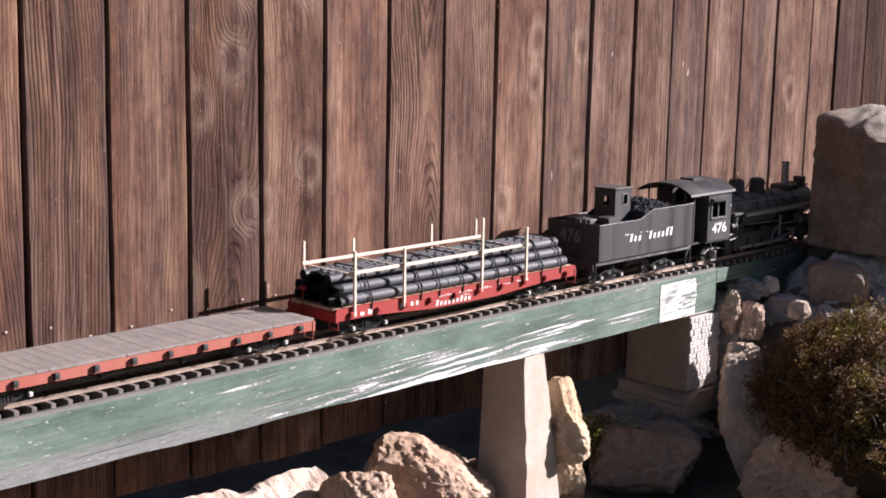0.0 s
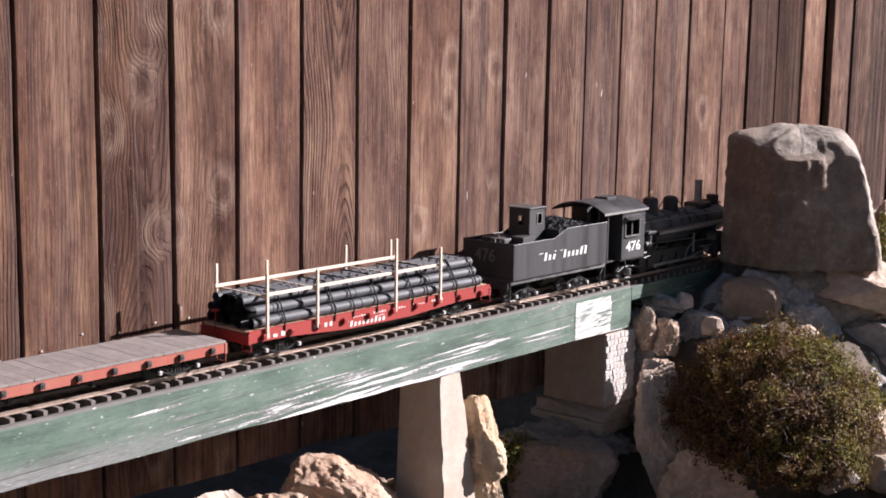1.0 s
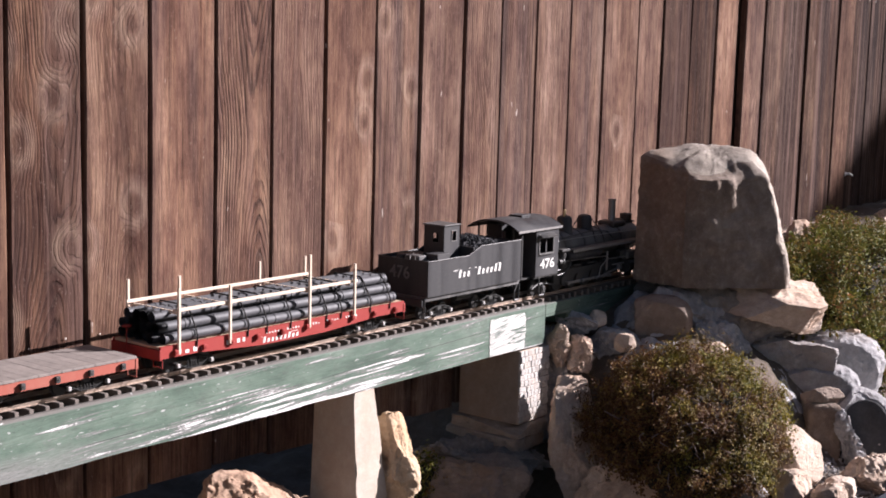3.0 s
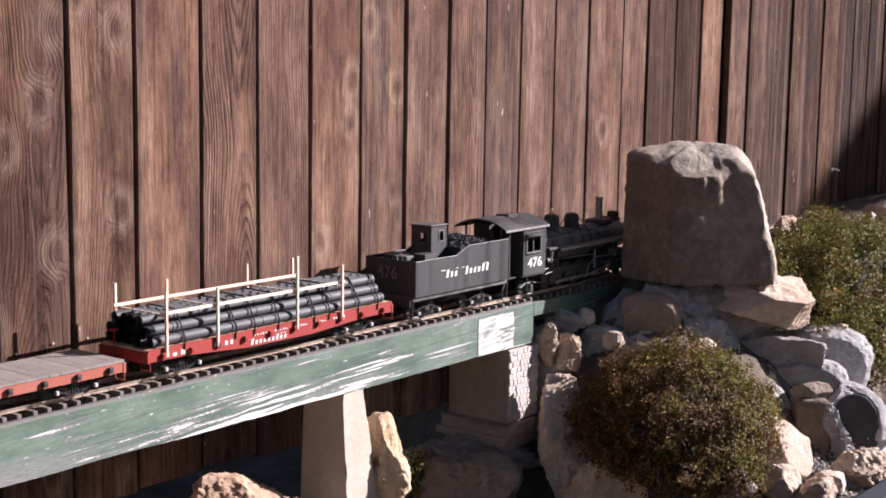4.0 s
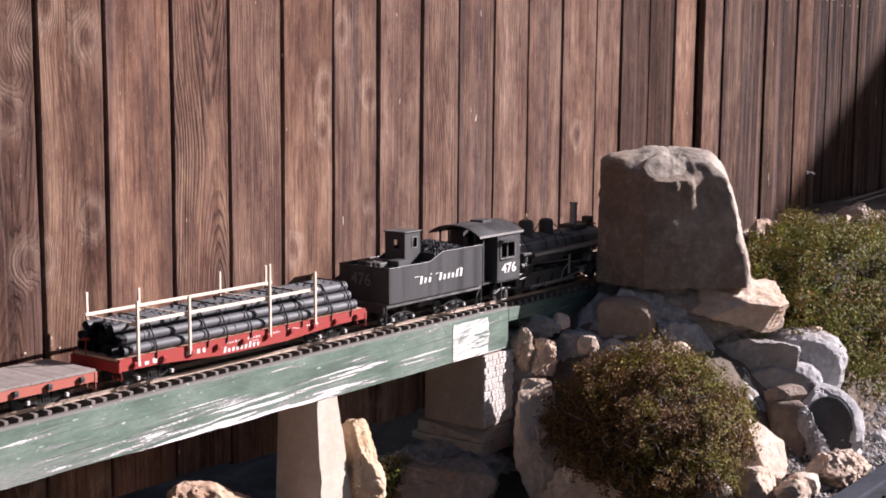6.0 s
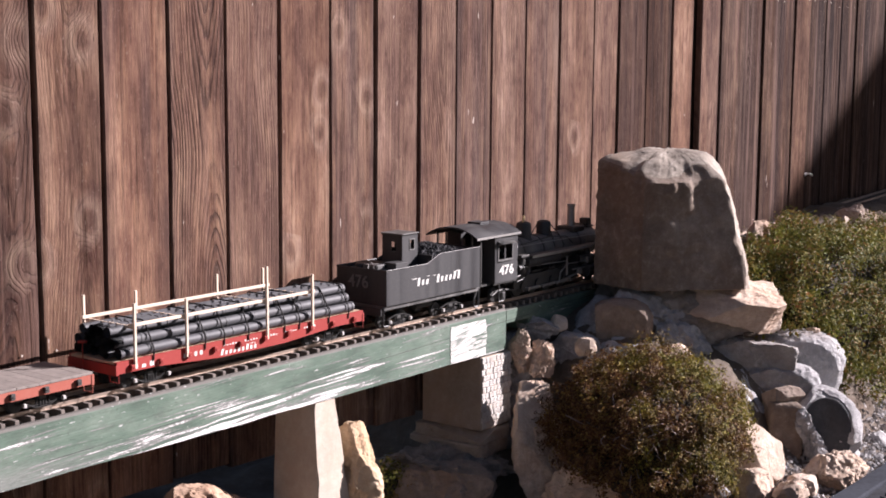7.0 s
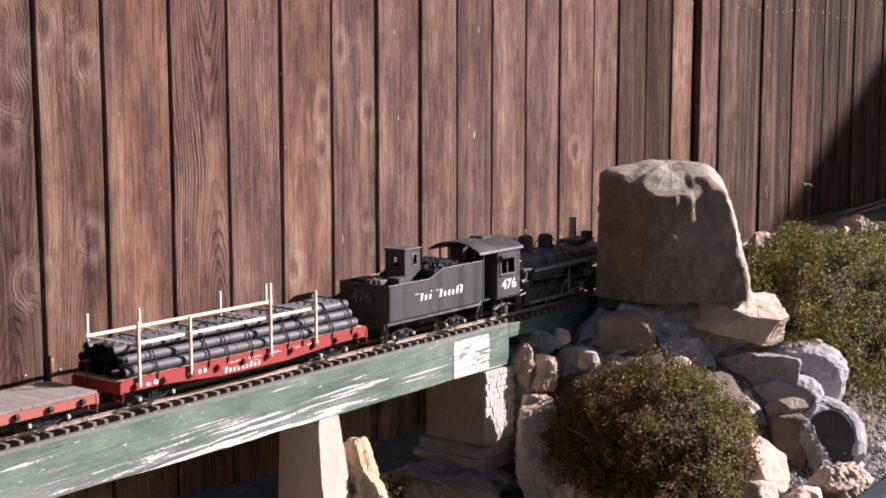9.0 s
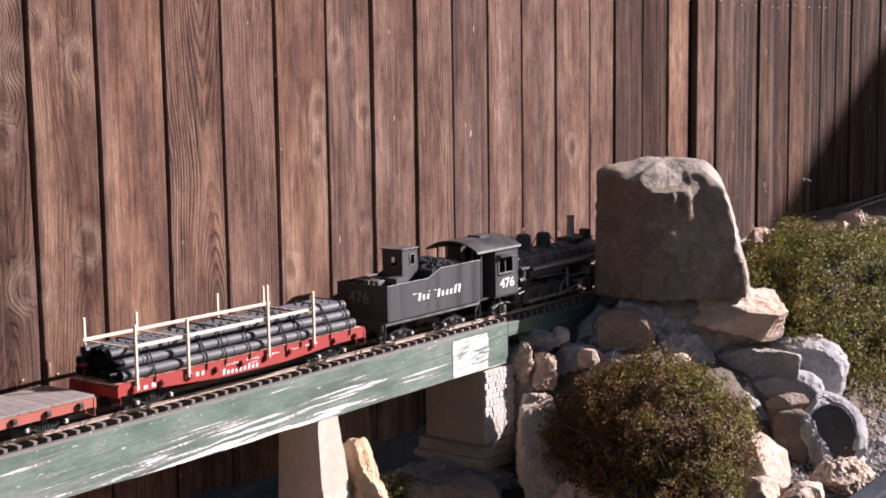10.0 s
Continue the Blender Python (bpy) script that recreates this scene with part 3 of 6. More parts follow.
def fence():
    rnd = random.Random(4)
    wall = thing("wall_north", "tall fence of weathered red-brown vertical boards with dark gaps", "fence", kind="structure")
    for n, ((a, ga, *look_of), (b, gb, *_)) in enumerate(zip(BOARDS, BOARDS[1:])):
        w = b - a
        east = a > 0.9
        bm = B()
        foot = FENCE_FOOT + rnd.uniform(-0.006, 0.006) + (0.16 if a > 0.5 else 0)
        rows, x0, x1 = 56, -w / 2 + ga / 2, w / 2 - gb / 2
        loops = []
        for i in range(rows + 1):
            z = foot + (FENCE_TOP - foot) * i / rows
            wob = noise.fractal(Vector((a * 7, z * 3.5, 3)), 0.8, 2.0, 5) * 0.0016
            wob2 = noise.fractal(Vector((b * 7, z * 3.5, 9)), 0.8, 2.0, 5) * 0.0016
            cup = 0.0015
            loops.append([bm.verts.new(p) for p in ((x0 + wob, 0.019, z), (x0 + wob, 0.0025, z), (x0 + wob + 0.003, 0, z), (0, cup, z), (x1 + wob2 - 0.003, 0, z), (x1 + wob2, 0.0025, z), (x1 + wob2, 0.019, z))])
        for p, q in zip(loops, loops[1:]):
            for i in range(7):
                j = (i + 1) % 7
                bm.faces.new((p[i], p[j], q[j], q[i]))
        bm.faces.new(loops[0])
        bm.faces.new(loops[-1][::-1])
        ob = part("board", bm, M_FENCE, wall)
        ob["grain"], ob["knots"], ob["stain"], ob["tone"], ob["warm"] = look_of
        mid = (a + b) / 2
        proud = rnd.uniform(-0.002, 0.002) + ((-0.0015 if n % 2 else 0.0015) if east else 0)
        ob.matrix_basis = pose(mid, fence_y(mid) + proud, 0, 0, rnd.uniform(-0.12, 0.12), math.degrees(FENCE_TURN))
    # added dark sheet and rails behind; their colour keeps the gaps black
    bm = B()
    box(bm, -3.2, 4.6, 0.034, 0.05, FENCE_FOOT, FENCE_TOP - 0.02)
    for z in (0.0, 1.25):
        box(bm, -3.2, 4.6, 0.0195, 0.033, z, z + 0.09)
    back = part("backing", bm, M_GAP_DARK, wall, "dark sheet added behind the gaps to blacken them")
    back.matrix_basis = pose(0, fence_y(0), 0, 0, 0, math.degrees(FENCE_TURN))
    # nail heads along the lower rail
    nail = B()
    lathe(nail, (0, 0, 0), (0, -1, 0), [(0, 0.0022), (0.0003, 0.0022), (0.0008, 0.0012)], 8)
    data = mesh_of("nail", nail, M_NAIL, True)
    for (a, *_), (b, *_) in zip(BOARDS, BOARDS[1:]):
        if not -1.5 < a < 2.6:
            continue
        for f in (0.2, 0.78):
            for z in (0.045 + rnd.uniform(-0.02, 0.02), 0.778 + rnd.uniform(-0.008, 0.008)):
                x = a + (b - a) * (f + rnd.uniform(-0.06, 0.06))
                ob = new("nail", data)
                ob.parent = wall
                ob.location = (x, fence_y(x) + (-0.0035 if a > 0.9 else -0.001), z)
    return wall


fence()


def fence_hook():
    x = 2.208
    bm = rod(B(), [(0, 0.0, 0), (0.004, -0.010, 0.002), (0.022, -0.014, -0.003), (0.030, -0.012, -0.006)], 0.0032, 8)
    lathe(bm, (0, 0.001, 0), (0, -1, 0), [(0, 0.007), (0.002, 0.007), (0.003, 0.004)], 10)
    ob = part("fence_hook", bm, M_WHITE, None, "", True)
    ob.matrix_basis = pose(x, fence_y(x) - 0.004, 0.190)
    return tagged(ob, "small pale metal hook screwed to the fence board", "hook")


fence_hook()


# ---- bridge ----
def beam():
    t = thing("bridge_beam", "long timber bridge beam in flaking green paint with bare white patches", "beam", m=SLOPE)
    bm = B()
    n = 120
    x0, x1 = -3.0, 0.213
    prof = lambda x: [(0.0, -0.100), (0.0, -0.009), (0.003, -0.0045), (0.0095, -0.004), (0.0115, -0.010), (0.118, -0.010), (0.118, -0.100)]
    rows = []
    for i in range(n + 1):
        x = x0 + (x1 - x0) * i / n
        row = []
        for k, (y, z) in enumerate(prof(x)):
            chip = 0.0
            if z < -0.09:
                chip = max(0.0, noise.noise(Vector((x * 9, 1.3, 0)))) * 0.004 + abs(noise.noise(Vector((x * 40, 7, 0)))) * 0.0016
            if k in (1, 2):
                chip = -max(0.0, noise.noise(Vector((x * 14, 5.3, 0)))) * 0.003
            row.append(bm.verts.new((x, y, z + chip)))
        rows.append(row)
    for a, b in zip(rows, rows[1:]):
        for i in range(7):
            bm.faces.new((a[i], a[(i + 1) % 7], b[(i + 1) % 7], b[i]))
    bm.faces.new(rows[0])
    bm.faces.new(rows[-1][::-1])
    part("girder", bm, M_GREEN, t)
    part("end_tongue", box(B(), 0.2135, 0.318, 0.0, 0.118, -0.040, -0.008, 0.002), M_GREEN, t)
    # square of bare primer near the end
    bm = B()
    rnd = random.Random(5)
    for i in range(26):
        z0 = -0.098 + i * 0.00312
        a, b = 0.001 + rnd.uniform(-0.0015, 0.0015), 0.137 - 0.0004 * abs(i - 14) + rnd.uniform(-0.002, 0.001)
        thick = 0.00325 if i in (0, 1, 2, 3, 4) or i > 15 else 0.0024
        if 5 <= i <= 15 and i % 3 == 0:
            m = rnd.uniform(0.03, 0.10)
            box(bm, a, m, -0.0012, 0.0005, z0, z0 + thick)
            if rnd.random() < 0.6:
                box(bm, m + 0.012, b, -0.0012, 0.0005, z0 + 0.001, z0 + 0.0026)
        else:
            box(bm, a, b, -0.0012, 0.0005, z0, z0 + thick)
    part("bare_patch", bm, M_PRIMER, t, "square of white primer")
    return t


beam()


def shelf_beam():
    ob = part("ledge_beam", box(B(), 0.3185, 0.95, 0.008, 0.125, -0.07, -0.0085, 0.003), M_GREEN)
    return tagged(ob, "dark green timber under the line in the boulder's shade", "beam")


shelf_beam()


def pier():
    t = thing("bridge_pier", "tapered pale concrete pier under the green beam", "pier")
    bm = B()
    rows = []
    for i in range(25):
        f = i / 24
        z = -0.103 - f * 0.42
        g = f * 0.42 / 0.22
        wob = lambda k: noise.noise(Vector((k, z * 40, 0))) * 0.0005
        xa, xb = -0.434 - 0.010 * g, -0.372 + 0.018 * g
        ya, yb = 0.002 - 0.022 * g, 0.104
        rows.append([bm.verts.new(p) for p in ((xa + wob(1), ya + wob(2), z), (xb + wob(3), ya + wob(4), z), (xb + wob(5), yb, z), (xa + wob(6), yb, z))])
    for a, b in zip(rows, rows[1:]):
        for i in range(4):
            bm.faces.new((a[i], a[(i + 1) % 4], b[(i + 1) % 4], b[i]))
    bm.faces.new(rows[0])
    bm.faces.new(rows[-1][::-1])
    bmesh.ops.bevel(bm, geom=[e for e in bm.edges if abs(e.verts[0].co.z - e.verts[1].co.z) > 0.005], offset=0.003, segments=2, affect="EDGES")
    part("shaft", bm, M_PIER, t)
    return t


pier()


def abutment():
    t = thing("bridge_abutment", "square chalk-white masonry abutment with a small brick pattern", "abutment")
    part("core", box(B(), 0.122, 0.236, 0.002, 0.172, -0.275, -0.104, 0.003), M_CORE, t)
    for k, (cx, cy, cz, size) in enumerate(((0.170, 0.090, -0.290, (0.122, 0.195, 0.030)), (0.164, 0.094, -0.320, (0.128, 0.200, 0.034)))):
        ob = part("plinth", rock_bm(size, 90 + k, square=14, cuts=1, rough=0.03, sub=6), M_CORE, t, "", True)
        ob.matrix_basis = pose(cx, cy, cz, 0, 0, 2 * k)
    data = mesh_of("brick", box(B(), -0.0068, 0.0068, -0.0018, 0.002, -0.0064, 0.0064, 0.0010), M_BLOCK)
    rnd = random.Random(8)
    rows = 12
    for r in range(rows):
        for c in range(8):
            ob = new("brick", data)
            ob.parent = t
            ob.matrix_basis = pose(0.129 + c * 0.0142 + (0.004 if r % 2 else 0), 0.0015 + rnd.uniform(-0.001, 0.001), -0.112 - r * 0.0138, 0, rnd.uniform(-3, 3), 0)
    return t


abutment()


def grade(x):
    """The line climbs once it has left the bridge."""
    return 0.036 * max(0.0, x - 0.95)


def track():
    t = thing("railway_track", "narrow model railway track with rusty rails on weathered ties", "track", m=SLOPE)
    tie = mesh_of("tie", box(B(), -0.0043, 0.0043, -0.044, 0.044, -0.0098, 0.0022, 0.0010), M_TIE)
    for i in range(190):
        x = -2.2 + i * 0.0275
        ob = new("tie", tie)
        ob.parent = t
        ob.matrix_basis = pose(x, TRACK_Y + random.Random(i).uniform(-0.0015, 0.0015), grade(x) + random.Random(i + 5).uniform(-0.0004, 0.0004), 0, 0, random.Random(i + 9).uniform(-2, 2))
    for s in (-1, 1):
        bm = B()
        y = TRACK_Y + s * 0.024
        for a, b, z0, z1 in ((-0.003, 0.003, 0.0023, 0.0032), (-0.0008, 0.0008, 0.0032, 0.0068), (-0.0017, 0.0017, 0.0068, RAIL_Z)):
            box(bm, -3, 0.949, y + a, y + b, z0, z1)
        part("rail", bm, M_RAIL, t)
        bm = B()
        for a, b, z0, z1 in ((-0.003, 0.003, 0.0023, 0.0032), (-0.0008, 0.0008, 0.0032, 0.0068), (-0.0017, 0.0017, 0.0068, RAIL_Z)):
            box(bm, 0, 2.1, y + a, y + b, z0, z1)
        ob = part("rail", bm, M_RAIL, t)
        ob.matrix_basis = pose(0.95, 0, 0, 0, -math.degrees(math.atan(0.036)), 0)
    return t


track()


def roadbed():
    bm = B()
    rows = []
    for i in range(60):
        x = 0.955 + i * 0.038
        z = grade(x) + 0.0053 * x
        w = 0.006 * noise.noise(Vector((x * 20, 0, 0)))
        rows.append([bm.verts.new(p) for p in ((x, -0.035 + w, z - 0.13), (x, -0.002 + w, z - 0.010), (x, 0.112, z - 0.010), (x, 0.118, z - 0.13))])
    for a, b in zip(rows, rows[1:]):
        for i in range(4):
            bm.faces.new((a[i], a[(i + 1) % 4], b[(i + 1) % 4], b[i]))
    bm.faces.new(rows[0])
    bm.faces.new(rows[-1][::-1])
    return tagged(part("roadbed", bm, M_SOIL), "earth roadbed carrying the track beside the fence", "roadbed", kind="structure")


roadbed()

# ---- rocks ----
def standing_boulder():
    """A tall block with a flat top, a slanting outer flank and a step in its shaded face."""
    foot = [Vector(p) for p in ((0.550, -0.026), (0.534, -0.166), (0.712, -0.371), (0.880, -0.290), (0.860, -0.036))]
    head = [Vector(p) for p in ((0.566, -0.022), (0.545, -0.162), (0.690, -0.288), (0.820, -0.215), (0.830, -0.050))]
    sides = len(foot)
    cols, m, base, top = 40, 46, 0.018, 0.340
    bm = B()
    rings = []
    for j in range(m + 1):
        h = j / m
        z = base + (top - base) * h
        k = h ** 1.15
        ring = []
        for side in range(sides):
            for i in range(cols):
                f = i / cols
                a = foot[side].lerp(head[side], k)
                b = foot[(side + 1) % sides].lerp(head[(side + 1) % sides], k)
                p = a.lerp(b, f)
                out = Vector((b.y - a.y, a.x - b.x)).normalized() * -1
                c = sum((foot[q].lerp(head[q], k) for q in range(sides)), Vector((0, 0))) / sides
                if out.dot(p - c) < 0:
                    out = -out
                edge = min(f, 1 - f)
                p = p - (p - c) * 0.20 * max(0.0, (h - 0.84) / 0.16) ** 2.2 * step(((p - c).dot(Vector((0.61, -0.79))) - 0.03) / 0.02)
                p = p - (p - c) * max(0, 0.05 - edge) * 0.30
                if side == 1:
                    bulge = step((z - 0.215) / 0.014) * 0.022 * step((0.56 - f) / 0.012) * step((f - 0.06) / 0.03)
                    split = 0.007 * step((0.36 - f) / 0.015) + 0.004 * step((0.68 - f) / 0.02)
                    p = p + out * (bulge + split)
                w = Vector((p.x, p.y, z))
                d = 0.008 * noise.fractal(w * 8, 1.0, 2.0, 4) + 0.002 * noise.noise(w * 42)
                p = p + out * d
                ring.append(bm.verts.new((p.x, p.y, z + 0.010 * noise.noise(w * 7) * h)))
        rings.append(ring)
    q = len(rings[0])
    for a, b in zip(rings, rings[1:]):
        for i in range(q):
            bm.faces.new((a[i], a[(i + 1) % q], b[(i + 1) % q], b[i]))
    last = rings[-1]
    mid = sum((v.co for v in last), Vector()) / q
    for k in range(1, 11):
        f = 1 - k / 11
        ring = []
        for v in last:
            c = mid.lerp(v.co, f) if k < 11 else mid
            w = Vector((c.x, c.y, 5))
            ring.append(bm.verts.new((c.x, c.y, v.co.z + (mid.z + 0.008 - v.co.z) * (1 - f) + 0.005 * noise.fractal(w * 16, 1, 2, 3) * (1 - f ** 6))))
        prev = rings[-1]
        for i in range(q):
            bm.faces.new((prev[i], prev[(i + 1) % q], ring[(i + 1) % q], ring[i]))
        rings.append(ring)
    bm.faces.new(rings[-1])
    bm.faces.new(rings[0][::-1])
    # flakes broken off the top edge and off the sunny corner
    rnd = random.Random(12)
    chips = []
    cen = sum(head, Vector((0, 0))) / sides
    for side in range(sides):
        a, b = head[side], head[(side + 1) % sides]
        out = Vector((b.y - a.y, a.x - b.x)).normalized()
        if out.dot((a + b) / 2 - cen) < 0:
            out = -out
        for _ in range(9 if side in (0, 1) else 3):
            p = a.lerp(b, rnd.random())
            n = Vector((out.x + rnd.gauss(0, 0.25), out.y + rnd.gauss(0, 0.25), rnd.uniform(0.9, 2.2))).normalized()
            chips.append((Vector((p.x, p.y, top - rnd.uniform(0.000, 0.010 if side != 1 else 0.016))), n, rnd.uniform(0.03, 0.075)))
    for _ in range(4):
        h = rnd.uniform(0.0, 0.6)
        q = 2
        p = foot[q].lerp(head[q], h)
        n = Vector((p.x - cen.x + rnd.gauss(0, 0.05), p.y - cen.y + rnd.gauss(0, 0.05), rnd.gauss(0.02, 0.04))).normalized()
        chips.append((Vector((p.x, p.y, base + (top - base) * h)) - n * rnd.uniform(0.0, 0.002), n, rnd.uniform(0.015, 0.03)))
    for v in bm.verts:
        for p, n, reach in chips:
            o = (v.co - p).dot(n)
            if o > 0 and (v.co - p).length < reach + 0.02:
                v.co -= n * o
        v.co += Vector((1, 1, 1)) * 0.0012 * noise.noise(v.co * 60)
    high = [v for v in bm.verts if v.co.z > 0.300]
    for _ in range(2):
        bmesh.ops.smooth_vert(bm, verts=high, factor=0.5, use_axis_x=True, use_axis_y=True, use_axis_z=True)
    for v in bm.verts:
        v.co += v.normal * (0.0035 * noise.fractal(v.co * 45, 0.8, 2.0, 4))
        if v.co.z > 0.2:
            lean = (v.co.x - mid.x) * -0.79 + (v.co.y - mid.y) * -0.61
            v.co.z -= 0.30 * max(0.0, lean) * step((v.co.z - 0.30) / 0.012)
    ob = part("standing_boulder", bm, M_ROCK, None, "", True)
    # top and outer flanks coloured paler as sunlit, the other faces browner as shaded
    ob.data.materials.append(M_ROCK_SUNLIT)
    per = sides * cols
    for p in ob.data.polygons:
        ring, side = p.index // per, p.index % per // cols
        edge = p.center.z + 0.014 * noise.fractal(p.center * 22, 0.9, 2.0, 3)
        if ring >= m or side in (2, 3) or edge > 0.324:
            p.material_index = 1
    return tagged(ob, "tall flat-topped brown boulder standing beside the line", "rock")


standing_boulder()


def mortar_bank():
    """Cement poured over the bank, in lumps and ledges that hold the rocks."""
    bm = B()
    nx, ny = 190, 170
    vs = []
    for i in range(nx + 1):
        row = []
        for j in range(ny + 1):
            x, y = 0.27 + 1.05 * i / nx, -0.75 + 0.76 * j / ny
            w = Vector((x, y, 0.3))
            q = w * 9.0 + noise.noise_vector(w * 14) * 0.25
            dist, pts = noise.voronoi(q)
            t = noise.cell_vector(pts[0] * 5.1)
            lump = 0.030 * t.x + (q - pts[0]).dot(t - Vector((0.5, 0.5, 0.5))) * 0.030 - max(0.0, 0.12 - (dist[1] - dist[0])) * 0.10
            z = ground_z(x, y) + 0.012 - 0.028 * step((-0.56 - y) / 0.02) - 0.035 * step((-0.17 - y) / 0.03) * step((x - 0.5) / 0.05) * step((y + 0.55) / 0.02) - 0.038 * step((0.46 - x) / 0.02) - 0.03 * step((0.62 - x) / 0.03) * step((-0.19 - y) / 0.02) * step((y + 0.40) / 0.02) + lump + 0.010 * noise.fractal(w * 30, 0.9, 2.0, 4)
            edge = min(i, nx - i, j, ny - j) / 12
            if edge < 1:
                z -= (1 - edge) * 0.07
            row.append(bm.verts.new((x, y, z)))
        vs.append(row)
    for i in range(nx):
        for j in range(ny):
            bm.faces.new((vs[i][j], vs[i + 1][j], vs[i + 1][j + 1], vs[i][j + 1]))
    ob = part("mortar_bank", bm, M_GREYROCK, None, "", True)
    return tagged(ob, "rough grey cement poured between the rocks of the bank", "rock bank", kind="structure")


mortar_bank()


def basin_rock():
    t = thing("basin_rock", "round grey cement-washed rock with a dark hollow face", "rock", "rocks of the bank", pose(0.822, -0.513, -0.332, 0, 0, -54))
    bm = rock_bm((0.20, 0.21, 0.225), 42, square=2.6, cuts=2, rough=0.03, sub=6)
    hub = Vector((-0.004, -0.105, 0.012))
    for v in bm.verts:
        c = v.co
        e = math.hypot((c.x - hub.x) / 0.066, (c.z - hub.z) / 0.098) + 0.10 * noise.noise(c * 30)
        if c.y < 0 and e < 1:
            c.y += 0.018 * (1 - e * e) ** 0.4
    part("rim", bm, M_GREYROCK, t, "", True)
    # nearly flush dark disc; its colour carries the darkness of the hollow
    ob = part("hollow", rock_bm((0.122, 0.020, 0.186), 77, square=2.2, cuts=1, rough=0.02, sub=5), M_DARKFACE, t, "dark disc set in the hollow", True)
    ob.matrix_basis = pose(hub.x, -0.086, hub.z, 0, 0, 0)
    return t


basin_rock()
# turns a rock's local x across the camera's view, its front towards the camera
VIEW_TURN = -52
ROCKS = "rocks of the bank"
rock("boulder", (0.506, -0.135, -0.0605), (0.150, 0.130, 0.115), 5, M_BROWNROCK, "rounded brown boulder set in the bank", rz=VIEW_TURN, square=2.6, cuts=1, rough=0.035, flats=(((-0.2, -1, -0.1), 0.62),), group=ROCKS)
rock("ledge_stone", (0.737, -0.298, -0.037), (0.310, 0.21, 0.130), 27, M_TAN, "flat tan sandstone ledge with broken edges", rz=VIEW_TURN + 6, rx=-9, square=9, cuts=2, rough=0.034, sub=6, flats=(((-0.55, 0.1, -0.84), 0.52), ((0.99, -0.1, 0.05), 0.90), ((-0.12, -0.95, -0.30), 0.84), ((0.8, -0.5, -0.4), 0.95)), group=ROCKS)
rock("bank_rock", (0.600, -0.135, -0.095), (0.32, 0.28, 0.20), 23, M_GREYROCK, "shaded grey rock under the standing boulder", rz=VIEW_TURN, square=5, cuts=8, rough=0.045, sub=5, flats=(((-0.25, -1, -0.24), 0.44),), group=ROCKS)
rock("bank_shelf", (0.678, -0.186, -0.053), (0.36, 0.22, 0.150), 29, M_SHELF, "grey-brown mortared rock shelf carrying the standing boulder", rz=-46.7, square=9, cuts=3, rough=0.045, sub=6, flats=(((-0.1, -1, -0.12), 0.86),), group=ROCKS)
rock("bank_rock", (0.605, -0.235, -0.155), (0.19, 0.20, 0.18), 24, M_GREYROCK, "shaded grey rock under the standing boulder", rz=VIEW_TURN + 12, square=5, cuts=8, rough=0.05, flats=(((-0.25, -1, -0.24), 0.44),), group=ROCKS)
rock("mortar_rock", (0.775, -0.325, -0.178), (0.240, 0.21, 0.160), 31, M_GREYROCK, "grey cement-washed rock with a flat shaded face", rz=VIEW_TURN, square=7, cuts=4, rough=0.04, sub=6, flats=(((-0.25, -1, -0.1), 0.55),), group=ROCKS)
rock("mortar_rock", (0.938, -0.395, -0.208), (0.26, 0.20, 0.190), 32, M_GREYROCK, "grey cement-washed rock rounded on its sunny flank", rz=VIEW_TURN + 15, square=2.5, cuts=1, rough=0.05, sub=6, flats=(((-0.4, -1, -0.1), 0.6),), group=ROCKS)
rock("mortar_rock", (0.80, -0.415, -0.245), (0.21, 0.14, 0.15), 39, M_GREYROCK, "grey cement-washed rock in the bank", rz=VIEW_TURN + 5, square=2.6, cuts=1, rough=0.05, sub=6, flats=(((-0.3, -1, -0.1), 0.6),), group=ROCKS)
rock("small_stone", (0.705, -0.470, -0.232), (0.100, 0.06, 0.052), 41, M_BROWNROCK, "small brown stone wedged in the bank", rz=VIEW_TURN, square=4, cuts=6, rough=0.03, group=ROCKS)
rock("bank_rock", (0.705, -0.470, -0.312), (0.085, 0.09, 0.150), 43, M_ROCK, "upright brown rock in the bank", rz=VIEW_TURN, square=7, cuts=1, rough=0.03, group=ROCKS)
rock("bank_rock", (0.706, -0.538, -0.318), (0.040, 0.05, 0.150), 53, M_GREYROCK, "pale lump of mortar run down between the rocks", rz=VIEW_TURN, ry=-20, square=2.6, cuts=3, rough=0.10, group=ROCKS)
rock("boulder", (0.487, -0.492, -0.315), (0.150, 0.120, 0.140), 44, M_TAN, "pale tan boulder at the foot of the bush", rz=VIEW_TURN, square=3.6, cuts=2, rough=0.026, flats=(((0.62, -0.58, 0.53), 0.52), ((0.2, -0.9, 0.3), 0.86)), group=ROCKS)
rock("flat_stone", (0.655, -0.625, -0.378), (0.18, 0.16, 0.095), 45, M_TAN, "flat pale stone at the foot of the bank", rz=VIEW_TURN + 8, square=4, cuts=9, rough=0.05, group=ROCKS)
rock("small_stone", (0.294, -0.478, -0.360), (0.100, 0.085, 0.080), 46, M_GREYROCK, "smooth grey cobble at the foot of the bush", rz=VIEW_TURN, square=2.4, cuts=3, rough=0.02, group=ROCKS)
rock("small_stone", (0.395, -0.535, -0.365), (0.098, 0.085, 0.075), 47, M_TAN, "pale cobble at the foot of the bush", rz=VIEW_TURN, square=3, cuts=6, rough=0.04, group=ROCKS)
